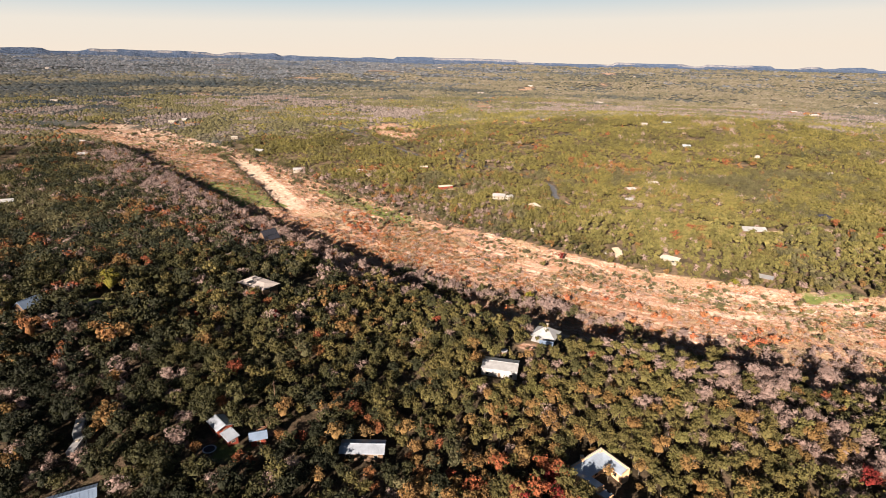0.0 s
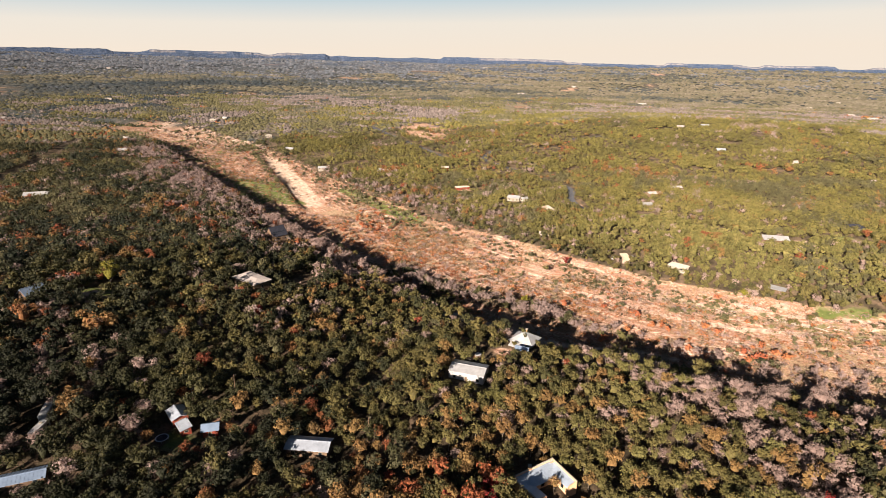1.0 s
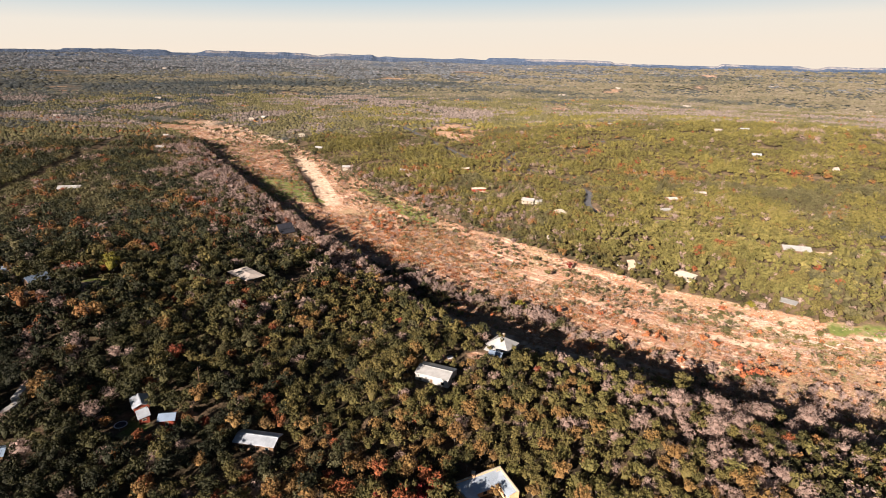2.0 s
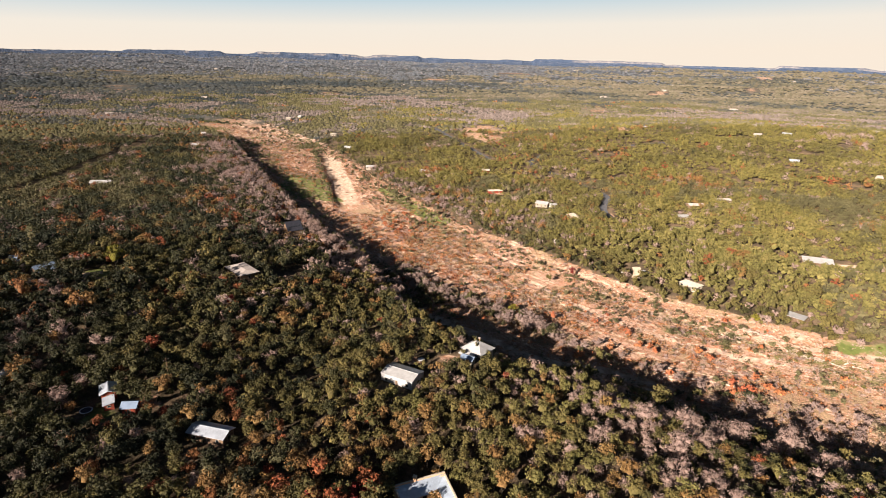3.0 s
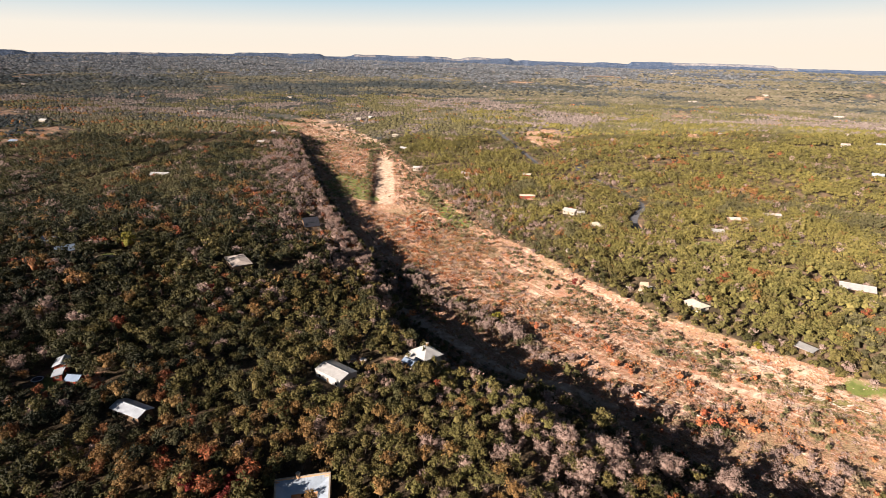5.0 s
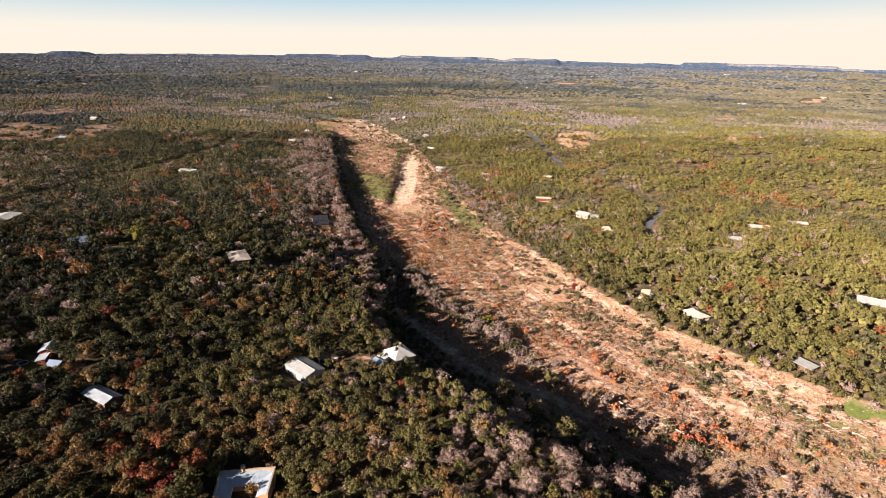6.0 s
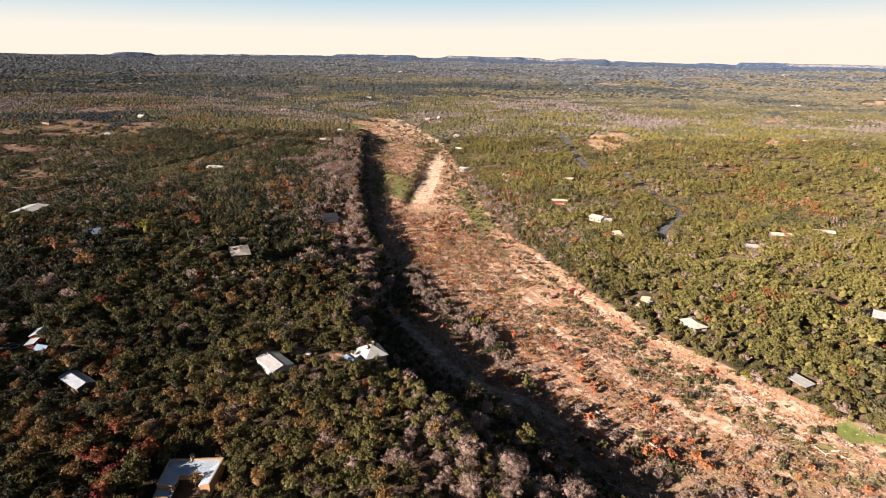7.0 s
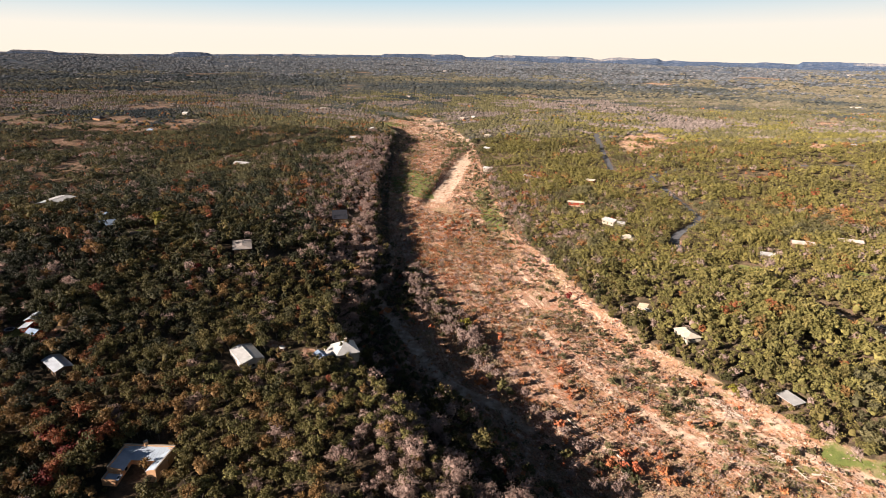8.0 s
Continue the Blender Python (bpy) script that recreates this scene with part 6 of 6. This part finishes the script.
for lo, hi, stuff, name, label in ((-1.0, 0.30, RUSTY, "rusty_scrub", "rust-orange tussocks in drifts on the river bed"), (0.30, 0.62, STRAW, "dry_scrub", "ochre and tan tussocks on the river bed"), (0.62, 0.80, MIDTWIG, "grey_scrub", "grey-brown dead brush on the river bed"), (0.80, 2.0, JUNIPER, "green_scrub", "small olive-green tussocks on the river bed")):
    at = (hue >= lo) & (hue < hi)
    planted(name, TUSSOCK, vx[at], vy[at], vs[at], stuff, label, "shrubs")

RAGGED = [sprays(rng.normal(0, 0.62, (40, 3)) * (1, 1, 0.7) + (0, 0, 0.85), rng.normal(0, 1, (40, 3)) + (0, 0, 0.4), 0.42) for _ in range(8)]
# a thicket of taller brush along the edge of the shade
THICKET = [(-28, 338), (-17, 325), (10, 304), (31, 293), (65, 276), (98, 257), (118, 246), (140, 231), (166, 226), (200, 222), (250, 215)]
qx, qy = jittered(-45, 260, 175, 340, 2.3)
wide = np.abs(to_line(qx, qy, THICKET)[0]) + 5 * (fbm(qx, qy, 9, 2, 321) - 0.5)
keep = rng.uniform(0, 1, len(qx)) < (0.85 - 0.7 * step(qx, 78, 92) * (1 - step(qx, 120, 136)) - 0.50 * step(qx, 120, 140)) * (1 - step(wide - 5 * step(qx, 120, 150), 3, 9))
qx, qy = qx[keep], qy[keep]
qp = 0.5 * rng.uniform(0, 1, len(qx)) + 0.5 * np.clip((fbm(qx, qy, 10, 2, 323) - 0.25) / 0.5, 0, 1)
qs = rng.uniform(1.0, 2.4, len(qx)) * (1 - 0.2 * step(qx, 118, 140))
qp = qp * (1 - 0.06 * step(qx, 118, 140))
for lo, hi, name, shapes, stuff, label in ((0.0, 0.50, "grey_scrub", [(v * 0.46, f) for v, f in HALF_BARE], MIDTWIG, "grey leafless thicket on the river bed"), (0.50, 0.70, "dry_scrub", RAGGED, STRAW, "tan and brown thicket on the river bed"),
                                           (0.70, 0.95, "green_scrub", BUSH, JUNIPER, "olive-green thicket on the river bed"), (0.95, 1.0, "yellow_scrub", BUSH, LIME, "yellow-green bushes on the river bed")):
    at = (qp >= lo) & (qp < hi)
    planted(name, shapes, qx[at], qy[at], qs[at], stuff, label, "shrubs")
SAPLINGS = [(157.5, 302.4), (139.8, 269.8), (144.7, 265.0), (160.4, 252.2), (156.0, 242.2), (166.9, 241.9), (149.8, 245.9), (148.7, 238.6), (108.2, 279.6), (113.7, 268.7), (120.6, 265.5),
            (99.8, 262.5), (124.6, 247.6), (84.7, 251.6), (71.1, 289.2), (-21.3, 305.8), (-22.9, 321.3), (6.0, 278.9), (152.0, 240.5), (163.5, 245.0), (118.0, 268.5), (86.5, 253.0)]
for k, (x, y) in enumerate(SAPLINGS):
    stem, leaves = FLAME_SHAPES[k % 6]
    bush = new("orange_shrub")
    s = 1.4 + 0.6 * ((k * 37) % 10) / 10
    bush.matrix_world = pose(x, y, zed(x, y), 0, 0, 53 * k) @ Matrix.Diagonal((s, s, s * 1.05, 1))
    tagged(bush, "rounded orange-red cypress sapling on the river bed", "shrub", group="orange saplings")
    part("stem", stem, None, bush)
    part("foliage", leaves, None, bush)

# trees on the slope of the shaded bank
sx, sy = jittered(-620, 260, 130, 960, 4.2)
left, right, run = rims(sx, sy)
reach = 17 + 10 * step(sx, 66, 88) - 6 * step(sx, 100, 125) - 12 * step(sy, 320, 380)
keep = (left > -1) & (left < reach) & in_reach(sx, sy, 2) & (rng.uniform(0, 1, len(sx)) < 0.8 - step(sy, 300, 360) * (0.75 - 0.75 * step(fbm(sx, sy, 24, 2, 141), 0.40, 0.56))) & (sy < 700)
sx, sy = sx[keep], sy[keep]
pick = rng.uniform(0, 1, len(sx)) + 0.10 * step(sx, 72, 92) + 0.06 * step(sy, 310, 370)
ss = rng.uniform(0.65, 1.1, len(sx)) * (1 - 0.22 * step(sx, 92, 115))
planted("bank_woods", HALF_GREEN, sx[pick < 0.5], sy[pick < 0.5], ss[pick < 0.5], GREEN, "evergreen trees clinging to the shaded river bank")
planted("bare_woods", HALF_BARE, sx[pick > 0.55], sy[pick > 0.55], ss[pick > 0.55] * 1.1, TWIG, "leafless grey trees on the shaded river bank")

# dark scrub on the shaded floor below the bank, open along the dry channel
cx, cy = jittered(-45, 150, 180, 330, 2.9)
left = rims(cx, cy)[0]
keep = (left > 8) & (left < 34) & (np.abs(to_line(cx, cy, CHANNEL)[0]) > 3.2) & (rng.uniform(0, 1, len(cx)) < 0.25 + 0.6 * step(fbm(cx, cy, 12, 2, 361), 0.36, 0.60))
cx, cy = cx[keep], cy[keep]
grey = rng.uniform(0, 1, len(cx)) < 0.22
cs = rng.uniform(0.6, 1.5, len(cx))
planted("green_scrub", BUSH, cx[~grey], cy[~grey], cs[~grey], GREEN, "dark evergreen scrub on the shaded river floor", "shrubs")
planted("grey_scrub", RAGGED, cx[grey], cy[grey], cs[grey], MIDTWIG, "grey leafless scrub on the shaded river floor", "shrubs")

# the edge of the bluff above the bend: low evergreens and pale bare trees, close together
ex, ey = jittered(30, 215, 140, 250, 3.5)
left = rims(ex, ey)[0]
keep = (left > -17) & (left < 9 + 8 * step(ex, 70, 90) - 5 * step(ex, 110, 140)) & (rng.uniform(0, 1, len(ex)) < 0.62)
keep &= np.hypot(ex - 46, ey - 207) > 12.5
for fx_, fy_, a_, b_, turn_ in FOOT:
    keep &= np.hypot(ex - fx_, ey - fy_) > a_ + 2.5
ex, ey = ex[keep], ey[keep]
pick = rng.uniform(0, 1, len(ex)) - 0.22 * step(fbm(ex, ey, 22, 2, 137), 0.45, 0.6)
es = rng.uniform(0.5, 0.82, len(ex))
for lo, hi, name, shapes, stuff, label in ((0.20, 0.92, "bluff_woods", NEAR_GREEN, GREEN, "evergreen oaks along the edge of the bluff"), (-1.0, 0.20, "bare_woods", NEAR_BARE, TWIG, "pale leafless trees along the edge of the bluff"), (0.92, 1.1, "autumn_woods", NEAR_GREEN, RUST, "russet oaks along the edge of the bluff")):
    at = (pick >= lo) & (pick < hi)
    planted(name, shapes, ex[at], ey[at], es[at], stuff, label)

# stones: a ledge along the sunny rim, rubble on the bed
CUBE_V = np.array([(a, b, c) for a in (-1, 1) for b in (-1, 1) for c in (-1, 1)], float) * 0.5
CUBE_F = np.array([(0, 1, 3), (0, 3, 2), (4, 6, 7), (4, 7, 5), (0, 4, 5), (0, 5, 1), (2, 3, 7), (2, 7, 6), (0, 2, 6), (0, 6, 4), (1, 5, 7), (1, 7, 3)])
BLOCK = [(CUBE_V * (rng.uniform(0.9, 1.9), rng.uniform(0.7, 1.2), rng.uniform(0.4, 0.8)) + rng.normal(0, 0.12, (8, 3)), CUBE_F) for _ in range(8)]
gx, gy = jittered(-560, 330, 140, 1000, 2.4)
left, right, run = rims(gx, gy)
keep = (np.minimum(left, right) > -1) & in_reach(gx, gy, 2)
gx, gy, left, right, run = gx[keep], gy[keep], left[keep], right[keep], run[keep]
ledge = bump(right, 0, 2.5, 1, 2.5, 9) + 0.55 * bump(right, 0, 12.5, 1, 2.5, 9) + 0.35 * bump(right, 0, 35, 1, 6, 9)
wash = np.zeros(len(gx))
for line in (CHANNEL, *WASHES):
    wash = np.maximum(wash, bump(to_line(gx, gy, line)[0], 0, 0, 1, 6, 9))
chance = ledge * (1 - 0.75 * step(gy, 370, 430) * (1 - step(gy, 680, 740))) * np.maximum(step(fbm(run, 0 * run, 22, 3, 43), 0.36, 0.56), step(gy, 730, 800)) * 0.9 + 0.22 * wash + 0.03
pick = rng.uniform(0, 1, len(gx)) < chance
gx, gy = gx[pick], gy[pick]
gs = rng.uniform(0.3, 1.0, len(gx)) ** 1.6 * 1.15 * (1 + 2.4 * step(gy, 730, 800))
order = np.argsort(np.hypot(gx - 160, gy - 285))
planted("rubble", BLOCK, gx[order[150:]], gy[order[150:]], gs[order[150:]], LIMESTONE, "pale limestone blocks and rubble in the dry river", "rocks")
STONES = []
for v, f in BLOCK:
    me = mesh_of("boulder", v, f, None, False)
    me.materials.append(LIMESTONE)
    STONES.append(me)
for k in order[:150]:
    rock = new("boulder", STONES[int(rng.integers(0, 8))])
    s = float(gs[k])
    rock.matrix_world = pose(float(gx[k]), float(gy[k]), zed(gx[k], gy[k]) + 0.05 * s, 0, 0, float(rng.uniform(0, 360))) @ Matrix.Diagonal((s, s, s, 1))
    tagged(rock, "pale limestone boulder on the dry river bed", "boulder", group="boulders")
